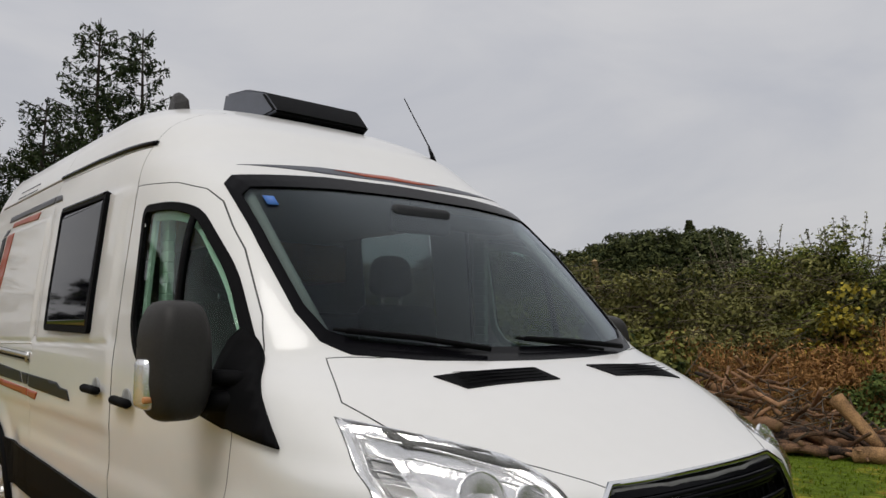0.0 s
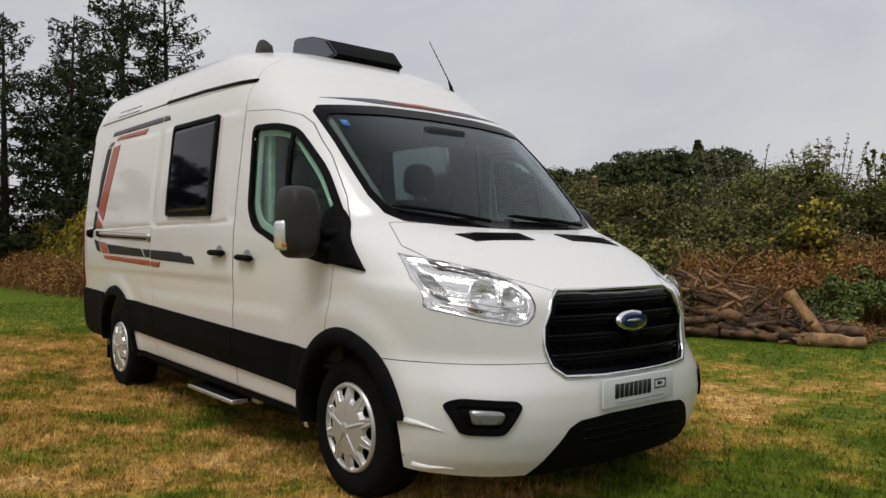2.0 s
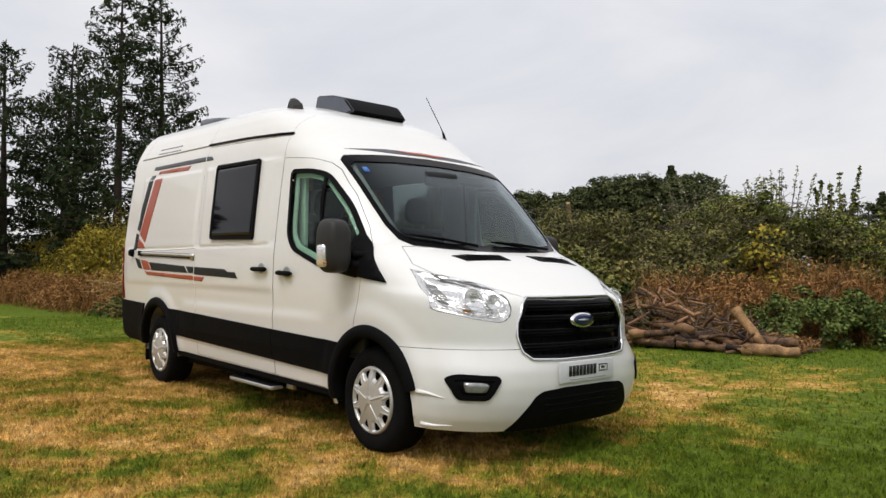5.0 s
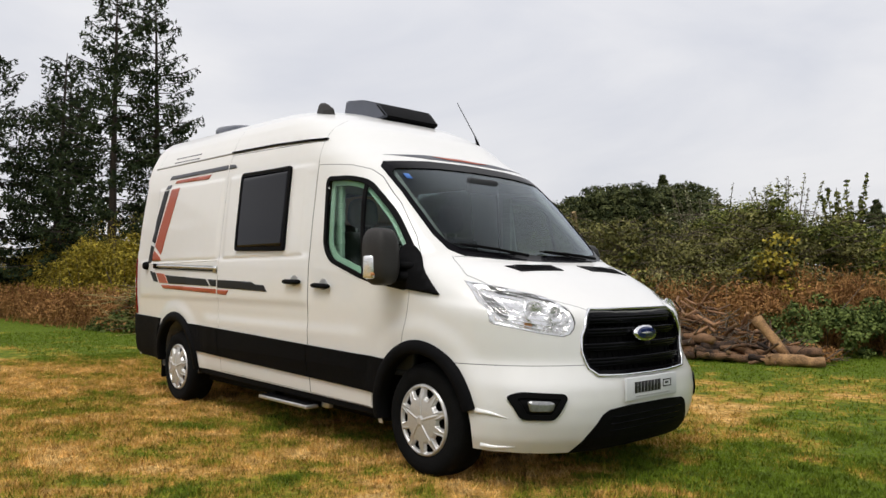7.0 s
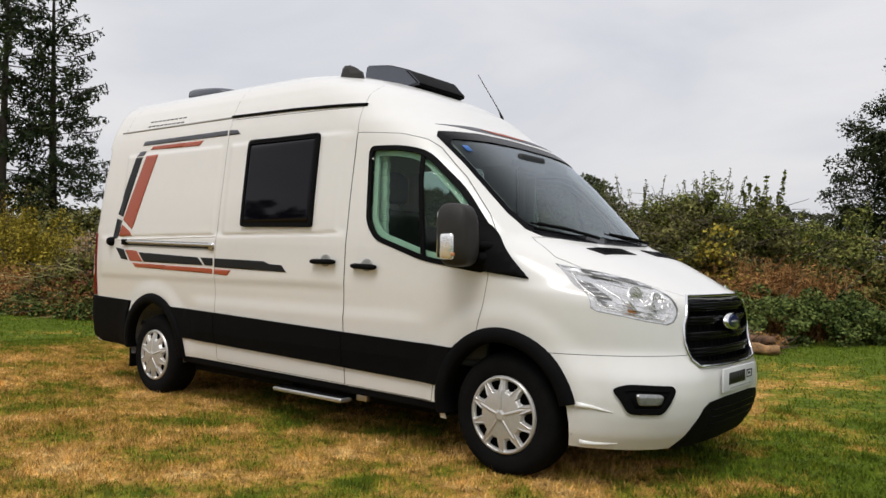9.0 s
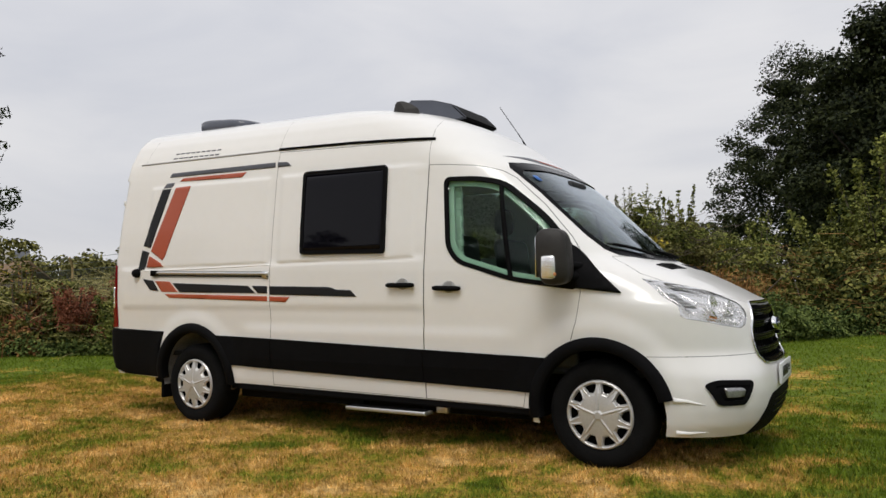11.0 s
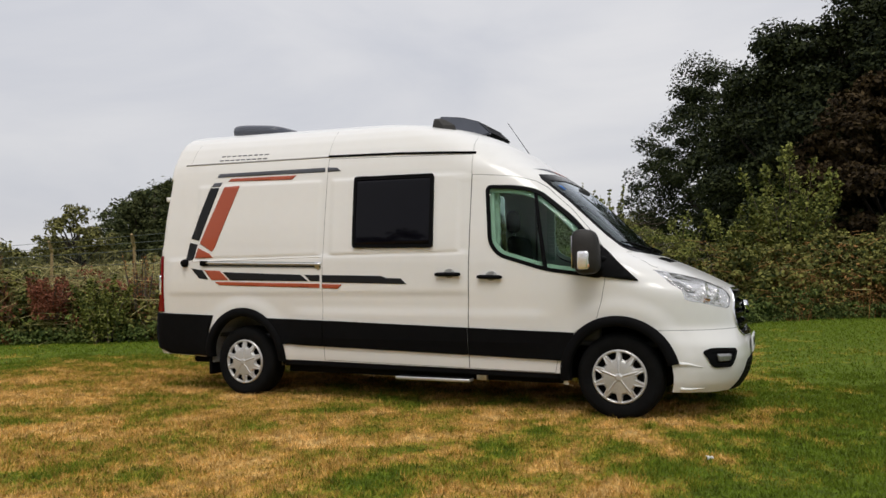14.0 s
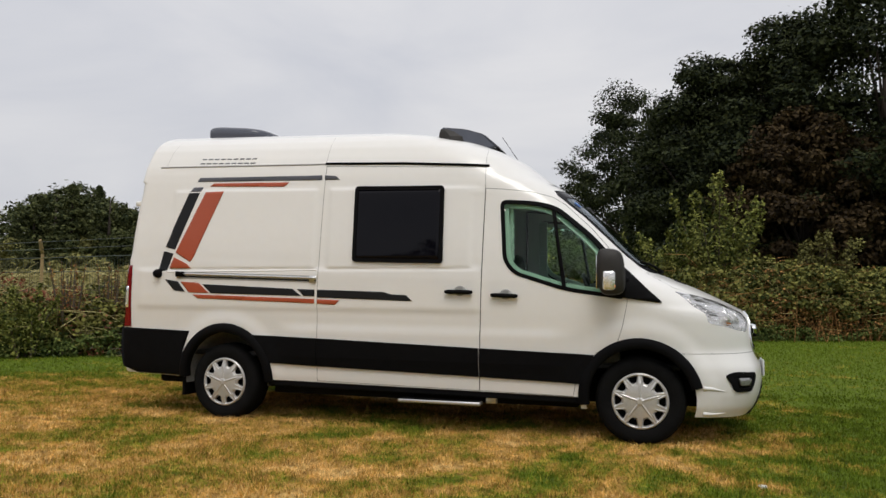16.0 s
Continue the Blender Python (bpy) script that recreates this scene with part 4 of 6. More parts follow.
# film stripes
STRIPES = [
    (M_GREYFILM, [(-4.120, 2.230), (-4.090, 2.268), (-2.800, 2.243), (-2.795, 2.200)]),
    (M_GREYFILM, [(-2.772, 2.243), (-2.660, 2.232), (-2.618, 2.196), (-2.768, 2.199)]),
    (M_ORANGE, [(-3.970, 2.180), (-3.930, 2.208), (-3.130, 2.190), (-3.180, 2.150)]),
    (M_ORANGE, [(-4.006, 2.122), (-3.810, 2.124), (-4.085, 1.500), (-4.120, 1.455), (-4.285, 1.545)]),
    (M_ORANGE, [(-4.300, 1.500), (-4.150, 1.435), (-4.110, 1.395), (-4.345, 1.395)]),
    (M_GREYFILM, [(-4.150, 2.175), (-4.045, 2.175), (-4.065, 2.132), (-4.180, 2.132)]),
    (M_DARKFILM, [(-4.188, 2.120), (-4.072, 2.120), (-4.295, 1.575), (-4.410, 1.600)]),
    (M_DARKFILM, [(-4.422, 1.560), (-4.310, 1.535), (-4.375, 1.375), (-4.470, 1.365)]),
    (M_DARKFILM, [(-4.390, 1.290), (-4.245, 1.270), (-4.165, 1.172), (-4.285, 1.185)]),
    (M_ORANGE, [(-4.215, 1.268), (-4.015, 1.258), (-3.905, 1.162), (-4.120, 1.166)]),
    (M_DARKFILM, [(-3.975, 1.245), (-3.030, 1.206), (-2.945, 1.142), (-3.880, 1.160)]),
    (M_DARKFILM, [(-2.985, 1.205), (-2.812, 1.200), (-2.812, 1.140), (-2.915, 1.142)]),
    (M_DARKFILM, [(-2.785, 1.200), (-2.150, 1.184), (-2.085, 1.163), (-1.942, 1.158), (-1.885, 1.106), (-2.785, 1.130)]),
    (M_ORANGE, [(-4.080, 1.148), (-2.812, 1.116), (-2.812, 1.076), (-4.020, 1.112)]),
    (M_ORANGE, [(-2.785, 1.114), (-2.565, 1.108), (-2.612, 1.066), (-2.785, 1.076)]),
]
for mat, poly in STRIPES:
    part("film_stripe", patch(poly, "side", -1, 0.0045, 0.006, 0.018), mat, van, "copper-red film stripe" if mat is M_ORANGE else "dark grey film stripe", smooth=True)
for mat, half in ((M_GREYFILM, 0.74), (M_ORANGE, 0.30)):
    poly = [(-half, 2.116 + 0.03 * (half < 0.5)), (-half * 0.5, 2.132 if half < 0.5 else 2.112), (0, 2.134 if half < 0.5 else 2.120), (half * 0.5, 2.132 if half < 0.5 else 2.112), (half, 2.116 + 0.03 * (half < 0.5)),
            (half * 0.5, 2.150), (0, 2.158), (-half * 0.5, 2.150)]
    part("film_stripe", patch(poly, "front", 1, 0.0015 if half > 0.5 else 0.0035, 0.003, 0.04), mat, van)
# maker's name as plain bars
def name_bar(x0, z0, poly):
    part("name_bar", patch([(x0 + x, z0 + z) for x, z in poly], "side", -1, 0.0015, 0.003, 0.05), M_GREYFILM, van)


for k in range(9):
    x0, z0 = -4.125 + k * 0.069, 2.408 - 0.02 * k / 9
    name_bar(x0, z0, [(0, 0), (0.052, -0.001), (0.055, 0.011), (0.003, 0.012)])
    name_bar(x0, z0, [(0.011, 0.044), (0.060, 0.043), (0.063, 0.055), (0.014, 0.056)])

# tail lamps
for s in (-1, 1):
    tail = part("tail_lamp", patch([(-4.862, 1.425), (-4.775, 1.425), (-4.785, 0.835), (-4.875, 0.835)], "side", s, 0.012, 0.02, 0.04), M_RED, van, "tall red tail lamp")
    part("reversing_lens", patch([(-4.855, 1.22), (-4.80, 1.22), (-4.805, 1.02), (-4.862, 1.02)], "side", s, 0.015, 0.01, 0.04), M_LAMPBOWL, tail)
    part("rear_reflector", box(bmesh.new(), -4.99, -4.95, s * 0.86 - 0.03, s * 0.86 + 0.03, 0.72, 0.78, 0.006), M_PLATE, van)
    part("door_hinge", box(bmesh.new(), -4.86, -4.80, s * 0.90 - 0.02, s * 0.90 + 0.02, 2.02, 2.07, 0.01), M_WHITE, van)

# entrance step
step = part("entrance_step", box(bmesh.new(), -2.01, -1.285, -1.045, -0.93, 0.243, 0.272, 0.008), M_ALU, van, "folded aluminium entrance step")
part("step_tread", box(bmesh.new(), -2.0, -1.295, -1.035, -0.94, 0.272, 0.276), M_BLACK, step)
for x in (-1.93, -1.33):
    part("step_arm", box(bmesh.new(), x - 0.03, x + 0.03, -0.95, -0.6, 0.25, 0.33, 0.006), M_BLACK, step)
part("step_motor", box(bmesh.new(), -1.27, -1.17, -0.92, -0.84, 0.25, 0.33, 0.01), M_ALU, step)

# roof: skylight with its black deflector, rear vent, aerial
bm = bmesh.new()
sky_pts = [(-1.87, 0.35, 2.58), (-1.86, 0.325, 2.772), (-1.62, 0.315, 2.742), (-1.44, 0.30, 2.685), (-1.31, 0.29, 2.555), (-1.46, 0.33, 2.53)]
rows = [[bm.verts.new((x, s * y, z)) for x, y, z in sky_pts] for s in (-1, 1)]
bm.faces.new(rows[0])
bm.faces.new(rows[1][::-1])
for i in range(6):
    j = (i + 1) % 6
    bm.faces.new((rows[0][j], rows[0][i], rows[1][i], rows[1][j]))
bmesh.ops.recalc_face_normals(bm, faces=bm.faces[:])
bmesh.ops.bevel(bm, geom=bm.edges[:], offset=0.014, segments=3, affect="EDGES")
for f in bm.faces:
    f.normal_update()
    f.material_index = 1 if abs(f.normal.y) > 0.7 else 0
skylight = soft_edges(part("skylight", bm, M_BLACK, van, "black roof skylight with grey cheeks and a sloping deflector", True, (M_DOME,)))
part("skylight_pane", box(bmesh.new(), -1.84, -1.64, -0.27, 0.27, 2.735, 2.752, 0.006, turn=Euler((0, 0.09, 0))), M_ACRYLIC, skylight)
dome = bmesh.new()
bmesh.ops.create_uvsphere(dome, u_segments=32, v_segments=16, radius=1.0)
for v in dome.verts:
    q = [math.copysign(abs(c) ** 0.55, c) for c in v.co]
    v.co = Vector((-4.13 + 0.365 * q[0], -0.04 + 0.34 * q[1], 2.828 + (0.085 + 0.008 * q[0] * -1) * max(q[2], -0.6) - 0.028 * q[0]))
roof_vent = part("roof_vent", dome, M_DOME, van, "dark roof vent with a smoked dome")
fin = bmesh.new()
fin_rows = []
for z, x0, x1, half in ((2.52, -1.78, -1.53, 0.034), (2.60, -1.775, -1.56, 0.025), (2.65, -1.77, -1.64, 0.016), (2.675, -1.76, -1.70, 0.007)):
    fin_rows.append([fin.verts.new((x, -0.645 + y, z)) for x, y in ((x0, -half), ((x0 + x1) / 2, -half * 1.3), (x1, 0), ((x0 + x1) / 2, half * 1.3), (x0, half))])
for a, b in zip(fin_rows, fin_rows[1:]):
    for j in range(5):
        fin.faces.new((a[j], a[(j + 1) % 5], b[(j + 1) % 5], b[j]))
fin.faces.new(fin_rows[-1])
part("roof_fin", fin, M_MIRRORCAP, van, "small grey roof fin", smooth=False)
aerial = bmesh.new()
tube(aerial, [(-1.195, 0.66, 2.38), (-1.22, 0.66, 2.45), (-1.25, 0.66, 2.51)], [0.020, 0.012, 0.005], 8)
tube(aerial, [(-1.25, 0.66, 2.51), (-1.47, 0.648, 2.845)], [0.0042, 0.003], 6)
part("aerial", aerial, M_BLACK, van, "thin black rod aerial")

# cab and living space seen through the glass
part("cab_floor", box(bmesh.new(), -4.7, 0.30, -0.93, 0.93, 0.58, 0.62), M_DASH, van)
bm = box(bmesh.new(), -0.42, 0.02, -0.86, 0.86, 0.95, 1.27, 0.05, 3)
dash = part("dashboard", bm, M_DASH, van, "dark plastic dashboard")
part("dash_top", box(bmesh.new(), -0.20, 0.17, -0.80, 0.80, 1.24, 1.305, 0.03, 3), M_DASH, dash)
part("binnacle", box(bmesh.new(), -0.40, -0.12, 0.26, 0.66, 1.24, 1.37, 0.04, 3), M_DASH, dash)
part("dash_screen", box(bmesh.new(), -0.44, -0.40, -0.16, 0.16, 1.10, 1.30, 0.01), M_GLOSSBLACK, dash)
bm = bmesh.new()
tube(bm, [(-0.52 - 0.08 * math.sin(a), 0.45 + 0.19 * math.cos(a), 1.20 + 0.17 * math.sin(a)) for a in [2 * math.pi * k / 28 for k in range(28)]], 0.017, 8, True)
tube(bm, [(-0.45, 0.45, 1.16), (-0.53, 0.45, 1.20)], 0.05, 10)
for a in (0, math.pi, -math.pi / 2):
    tube(bm, [(-0.52, 0.45, 1.20), (-0.52 - 0.08 * math.sin(a), 0.45 + 0.18 * math.cos(a), 1.20 + 0.16 * math.sin(a))], 0.014, 6)
part("steering_wheel", bm, M_DASH, van, "dark steering wheel")
for y in (-0.48, 0.48):
    seat = part("cab_seat", box(bmesh.new(), -1.20, -0.68, y - 0.25, y + 0.25, 0.86, 1.02, 0.05, 3), M_SEAT, van, "dark grey cloth cab seat")
    back = box(bmesh.new(), -1.30, -1.16, y - 0.25, y + 0.25, 0.98, 1.58, 0.06, 3)
    for v in back.verts:
        v.co.x -= (v.co.z - 0.98) * 0.14
    part("backrest", back, M_SEAT, seat)
    pad = bmesh.new()
    bmesh.ops.create_uvsphere(pad, u_segments=24, v_segments=16, radius=1.0)
    for v in pad.verts:
        q = [math.copysign(abs(c) ** 0.62, c) for c in v.co]
        v.co = (-1.37 + 0.055 * q[0], y + 0.135 * q[1] * (1 - 0.12 * q[2]), 1.745 + 0.118 * q[2])
    part("headrest", pad, M_SEAT, seat)
    for d in (-0.06, 0.06):
        bm = tube(bmesh.new(), [(-1.36, y + d, 1.55), (-1.37, y + d, 1.66)], 0.007, 6)
        part("headrest_post", bm, M_CHROME, seat)
    part("seat_base", box(bmesh.new(), -1.15, -0.75, y - 0.22, y + 0.22, 0.62, 0.87, 0.02), M_DASH, seat)
for s in (-1, 1):
    bm = tube(bmesh.new(), [(-0.04, s * 0.745, 1.40), (-0.33, s * 0.75, 1.68), (-0.65, s * 0.745, 1.98), (-0.72, s * 0.68, 2.01)], 0.024, 8)
    part("pillar_trim", bm, M_CABIN, van, "pale windscreen pillar trim")
    bm = bmesh.new()
    for k in range(14):
        box(bm, -1.115, -1.03 + 0.006 * (k % 2), s * 0.90 - 0.016, s * 0.90 + 0.016, 1.33 + k * 0.044, 1.3745 + k * 0.044, 0.004, 1)
    part("folded_blind", bm, M_BLIND, van, "folded pale pleated blind", smooth=False)
    edge_line = dense(DOORGLASS, 0.05)
    part("blind_frame", ring(inset(edge_line, 0.008), inset(edge_line, 0.050), "side", s, -0.035, 0.014), M_BLIND, van, "pale green blind frame round the cab window", smooth=False)
    part("door_trim", box(bmesh.new(), -1.25, -0.15, s * 0.93 - 0.025, s * 0.93 + 0.025, 0.62, 1.14, 0.02), M_DASH, van)
part("headlining", box(bmesh.new(), -2.6, -0.80, -0.78, 0.78, 2.06, 2.085, 0.01), M_CABIN, van)
part("sun_visor", box(bmesh.new(), -0.74, -0.60, 0.10, 0.70, 1.93, 1.99, 0.01), M_DASH, van)
part("rear_view_mirror", box(bmesh.new(), -0.52, -0.46, -0.16, 0.16, 1.86, 1.98, 0.025, 3), M_DASH, van)
part("overhead_locker", box(bmesh.new(), -2.55, -1.55, -0.90, -0.52, 1.86, 2.06, 0.02), M_WOOD, van, "wooden overhead locker")
part("overhead_locker", box(bmesh.new(), -3.0, -2.45, 0.30, 0.88, 1.78, 2.04, 0.02), M_WOOD, van)
part("washroom_wall", box(bmesh.new(), -3.10, -3.05, -0.84, 0.84, 0.60, 2.12, 0.004), M_WALLGREY, van, "grey washroom wall")
part("bench_seat", box(bmesh.new(), -2.35, -1.95, 0.10, 0.85, 0.62, 1.55, 0.06, 3), M_SEAT, van, "grey rear bench seat")
part("windscreen_sticker", patch([(-0.735, 1.955), (-0.695, 1.955), (-0.695, 1.915), (-0.735, 1.915)], "front", 1, 0.003, 0.002, 0.05), M_STICKER, van, "small blue windscreen sticker")

# ---- the field ----
def turf_material(name, blades=False):
    """Mown grass with dry straw-coloured patches."""
    m = bpy.data.materials.new(name)
    m.use_nodes = True
    n, l = m.node_tree.nodes, m.node_tree.links
    b = n["Principled BSDF"]
    co = n.new("ShaderNodeTexCoord")

    def noise_at(scale, detail, rough=0.55):
        t = n.new("ShaderNodeTexNoise")
        t.inputs["Scale"].default_value, t.inputs["Detail"].default_value, t.inputs["Roughness"].default_value = scale, detail, rough
        l.new(co.outputs["Object"], t.inputs["Vector"])
        return t.outputs["Fac"]

    def math_node(op, a, c):
        t = n.new("ShaderNodeMath")
        t.operation = op
        for k, v in enumerate((a, c)):
            if isinstance(v, (int, float)):
                t.inputs[k].default_value = v
            else:
                l.new(v, t.inputs[k])
        return t.outputs[0]

    sep = n.new("ShaderNodeSeparateXYZ")
    l.new(co.outputs["Object"], sep.inputs[0])
    dry = n.new("ShaderNodeMapRange")
    for key, value in (("From Min", 7.6), ("From Max", 3.6), ("To Min", -0.96), ("To Max", -0.555)):
        dry.inputs[key].default_value = value
    l.new(math_node("MAXIMUM", math_node("SUBTRACT", sep.outputs["Y"], math_node("MULTIPLY", sep.outputs["X"], 0.6)), math_node("ADD", math_node("MULTIPLY", sep.outputs["X"], 1.9), 3.7)), dry.inputs["Value"])
    patches = math_node("ADD", math_node("ADD", math_node("MULTIPLY", noise_at(0.62, 7, 0.66), 1.45), math_node("MULTIPLY", noise_at(2.6, 8, 0.74), 1.25)), dry.outputs[0])
    ramp = n.new("ShaderNodeValToRGB")
    stops = ((0.54, (0.098, 0.142, 0.010)), (0.68, (0.235, 0.215, 0.023)), (0.79, (0.42, 0.26, 0.060)), (0.88, (0.53, 0.315, 0.09)), (1.0, (0.66, 0.44, 0.165)))
    ramp.color_ramp.elements[0].position, ramp.color_ramp.elements[0].color = stops[0][0], (*stops[0][1], 1)
    ramp.color_ramp.elements[1].position, ramp.color_ramp.elements[1].color = stops[-1][0], (*stops[-1][1], 1)
    for p, c in stops[1:-1]:
        e = ramp.color_ramp.elements.new(p)
        e.color = (*c, 1)
    if blades:
        rnd = n.new("ShaderNodeNewGeometry").outputs["Random Per Island"]
        patches = math_node("ADD", patches, math_node("MULTIPLY", math_node("SUBTRACT", rnd, 0.5), 0.26))
    l.new(patches, ramp.inputs[0])
    fine = n.new("ShaderNodeMapRange")
    for key, value in (("From Min", 0.3), ("From Max", 0.7), ("To Min", 0.14), ("To Max", 1.95)):
        fine.inputs[key].default_value = value
    l.new(noise_at(9, 9, 0.8), fine.inputs["Value"])
    mul = n.new("ShaderNodeVectorMath")
    mul.operation = "SCALE"
    l.new(ramp.outputs[0], mul.inputs[0])
    l.new(fine.outputs[0], mul.inputs["Scale"])
    l.new(mul.outputs[0], b.inputs["Base Color"])
    b.inputs["Roughness"].default_value = 0.85
    b.inputs["Specular IOR Level"].default_value = 0.15
    if not blades:
        bump = n.new("ShaderNodeBump")
        bump.inputs["Strength"].default_value, bump.inputs["Distance"].default_value = 0.9, 0.03
        l.new(noise_at(38, 6, 0.7), bump.inputs["Height"])
        l.new(bump.outputs[0], b.inputs["Normal"])
    return m


M_TURF = turf_material("mown_turf")
M_BLADE = turf_material("grass_blade", True)
ground = quick("ground", [(-900, -900, 0), (900, -900, 0), (900, 900, 0), (-900, 900, 0)], [(0, 1, 2, 3)], M_TURF)
tagged(ground, "mown grass field with dry straw-coloured patches", "ground", kind="structure")


def flat_mesh(name, verts, loops, size, mat, parent=None, label="", category="", kind=""):
    """A large mesh of equal faces from arrays."""
    me = bpy.data.meshes.new(name)
    me.vertices.add(len(verts))
    me.vertices.foreach_set("co", np.ascontiguousarray(verts, dtype=np.float32).ravel())
    count = len(loops) // size
    me.loops.add(len(loops))
    me.loops.foreach_set("vertex_index", np.ascontiguousarray(loops, dtype=np.int32))
    me.polygons.add(count)
    me.polygons.foreach_set("loop_start", np.arange(0, count * size, size, dtype=np.int32))
    me.polygons.foreach_set("loop_total", np.full(count, size, dtype=np.int32))
    me.update(calc_edges=True)
    me.materials.append(mat)
    ob = new(name, me)
    ob.parent = parent
    return tagged(ob, label, category, kind=kind)


RNG = np.random.default_rng(7)


def leaf_arrays(points, size, aspect=0.5, tilt=0.9, spread=0.35, rng=RNG, facing=None):
    """Four-cornered leaves at the points, turned at random, or lying roughly across the facing directions."""
    k = len(points)
    if facing is None:
        yaw, pitch = rng.uniform(0, 2 * np.pi, k), rng.normal(-0.25, tilt, k)
        d = np.stack([np.cos(yaw) * np.cos(pitch), np.sin(yaw) * np.cos(pitch), np.sin(pitch)], 1)
        w = np.cross(d, rng.normal(size=(k, 3)))
    else:
        n = facing + rng.normal(0, 0.6, (k, 3))
        d = np.cross(n, rng.normal(size=(k, 3)))
        d /= np.linalg.norm(d, axis=1, keepdims=True) + 1e-9
        w = np.cross(d, n)
    w /= np.linalg.norm(w, axis=1, keepdims=True) + 1e-9
    s = (size * (1 + rng.uniform(-spread, spread, k)))[:, None]
    tip, base = points + d * s * 0.5, points - d * s * 0.5
    mid = points + d * s * 0.05
    a, b = mid + w * s * aspect * 0.5, mid - w * s * aspect * 0.5
    return np.stack([base, a, tip, b], 1).reshape(-1, 3)


def leaf_mesh(name, points, size, mat, parent=None, label="", category="", kind="", aspect=0.5, tilt=0.9, facing=None):
    v = leaf_arrays(np.asarray(points), size, aspect, tilt, facing=facing)
    return flat_mesh(name, v, np.arange(len(v)), 4, mat, parent, label, category, kind)


def leaf_balls(centres, radii, count, rng, lift=0.5, squash=0.8):
    """Leaves crowding the upper and outer shell of many small clumps: their places and the way they face."""
    pick = rng.integers(0, len(centres), count)
    q = rng.normal(size=(count, 3))
    q[:, 2] = np.abs(q[:, 2]) * rng.choice([1, 1, 1, -0.7], count)
    q /= np.linalg.norm(q, axis=1, keepdims=True)
    reach = radii[pick] * rng.uniform(0.15, 1.0, count) ** 0.35 * (1 + 0.12 * rng.normal(size=count))
    pts = centres[pick] + q * reach[:, None] * np.array([1, 1, squash])
    return pts, q * 0.8 + np.array([0, 0, lift])


def stem_arrays(starts, ends, r0, r1):
    """Three-sided tapered stems between points."""
    starts, ends = np.asarray(starts), np.asarray(ends)
    k = len(starts)
    d = ends - starts
    d /= np.linalg.norm(d, axis=1, keepdims=True) + 1e-9
    u = np.cross(d, np.array([0.31, 0.87, 0.38]))
    u /= np.linalg.norm(u, axis=1, keepdims=True) + 1e-9
    w = np.cross(d, u)
    r0, r1 = np.broadcast_to(r0, k)[:, None], np.broadcast_to(r1, k)[:, None]
    rings = []
    for base, r in ((starts, r0), (ends, r1)):
        for a in (0, 2.094, 4.189):
            rings.append(base + (u * math.cos(a) + w * math.sin(a)) * r)
    v = np.stack(rings, 1).reshape(-1, 3)
    f = np.array([[0, 1, 4, 3], [1, 2, 5, 4], [2, 0, 3, 5]])
    loops = (f[None] + 6 * np.arange(k)[:, None, None]).ravel()
    return v, loops


def stem_mesh(name, starts, ends, r0, r1, mat, parent=None, label="", category="", kind=""):
    v, loops = stem_arrays(starts, ends, r0, r1)
    return flat_mesh(name, v, loops, 4, mat, parent, label, category, kind)


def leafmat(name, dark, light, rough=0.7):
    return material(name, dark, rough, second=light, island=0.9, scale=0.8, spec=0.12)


M_SPRUCE = leafmat("spruce_needles", (0.01, 0.019, 0.009), (0.05, 0.068, 0.026))
M_PINE = leafmat("pine_needles", (0.020, 0.030, 0.012), (0.105, 0.115, 0.042))
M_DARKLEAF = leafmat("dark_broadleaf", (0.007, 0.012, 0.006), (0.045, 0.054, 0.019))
M_RUSSET = leafmat("russet_broadleaf", (0.02, 0.014, 0.008), (0.066, 0.044, 0.018))
M_BRAMBLE = leafmat("bramble_leaves", (0.024, 0.038, 0.010), (0.22, 0.21, 0.055))
M_NETTLE = leafmat("nettle_leaves", (0.025, 0.046, 0.012), (0.16, 0.20, 0.052))
M_SHRUB = leafmat("shrub_leaves", (0.036, 0.052, 0.013), (0.25, 0.26, 0.062))
M_WILLOW = leafmat("willow_leaves", (0.08, 0.085, 0.04), (0.34, 0.34, 0.20))
M_YELLOW = leafmat("yellow_shrub_leaves", (0.12, 0.10, 0.012), (0.46, 0.36, 0.05))
M_OLIVE = leafmat("olive_leaves", (0.042, 0.045, 0.014), (0.235, 0.22, 0.072))
M_DRY = leafmat("dry_brown_plants", (0.12, 0.055, 0.021), (0.44, 0.235, 0.085), 0.8)
M_PALE = leafmat("pale_dry_grass", (0.17, 0.155, 0.055), (0.46, 0.40, 0.18), 0.8)
M_RUST = leafmat("rust_bush_twigs", (0.13, 0.043, 0.024), (0.33, 0.125, 0.075), 0.8)
M_TWIG = material("grey_twigs", (0.11, 0.085, 0.06), 0.85, var=0.35, scale=9, island=0.5)
M_BARK = material("dark_bark", (0.035, 0.026, 0.019), 0.9, var=0.4, scale=5, bump=0.6, bump_scale=40)
M_LOGBARK = material("log_bark", (0.018, 0.011, 0.008), 0.88, second=(0.36, 0.195, 0.10), scale=7, bump=0.7, bump_scale=45, objvar=0.8)
M_PALELOG = material("peeling_log", (0.02, 0.011, 0.007), 0.85, second=(0.56, 0.32, 0.14), scale=9, bump=0.9, bump_scale=30)
M_LOGEND = material("sawn_wood", (0.06, 0.035, 0.018), 0.8, second=(0.34, 0.20, 0.09), scale=12, objvar=0.6)
M_CONCRETE = material("weathered_concrete", (0.34, 0.24, 0.12), 0.85, var=0.25, scale=6, bump=0.3, bump_scale=80)
M_WIRE = material("grey_wire", (0.10, 0.115, 0.10), 0.6, 0.3, var=0.2)
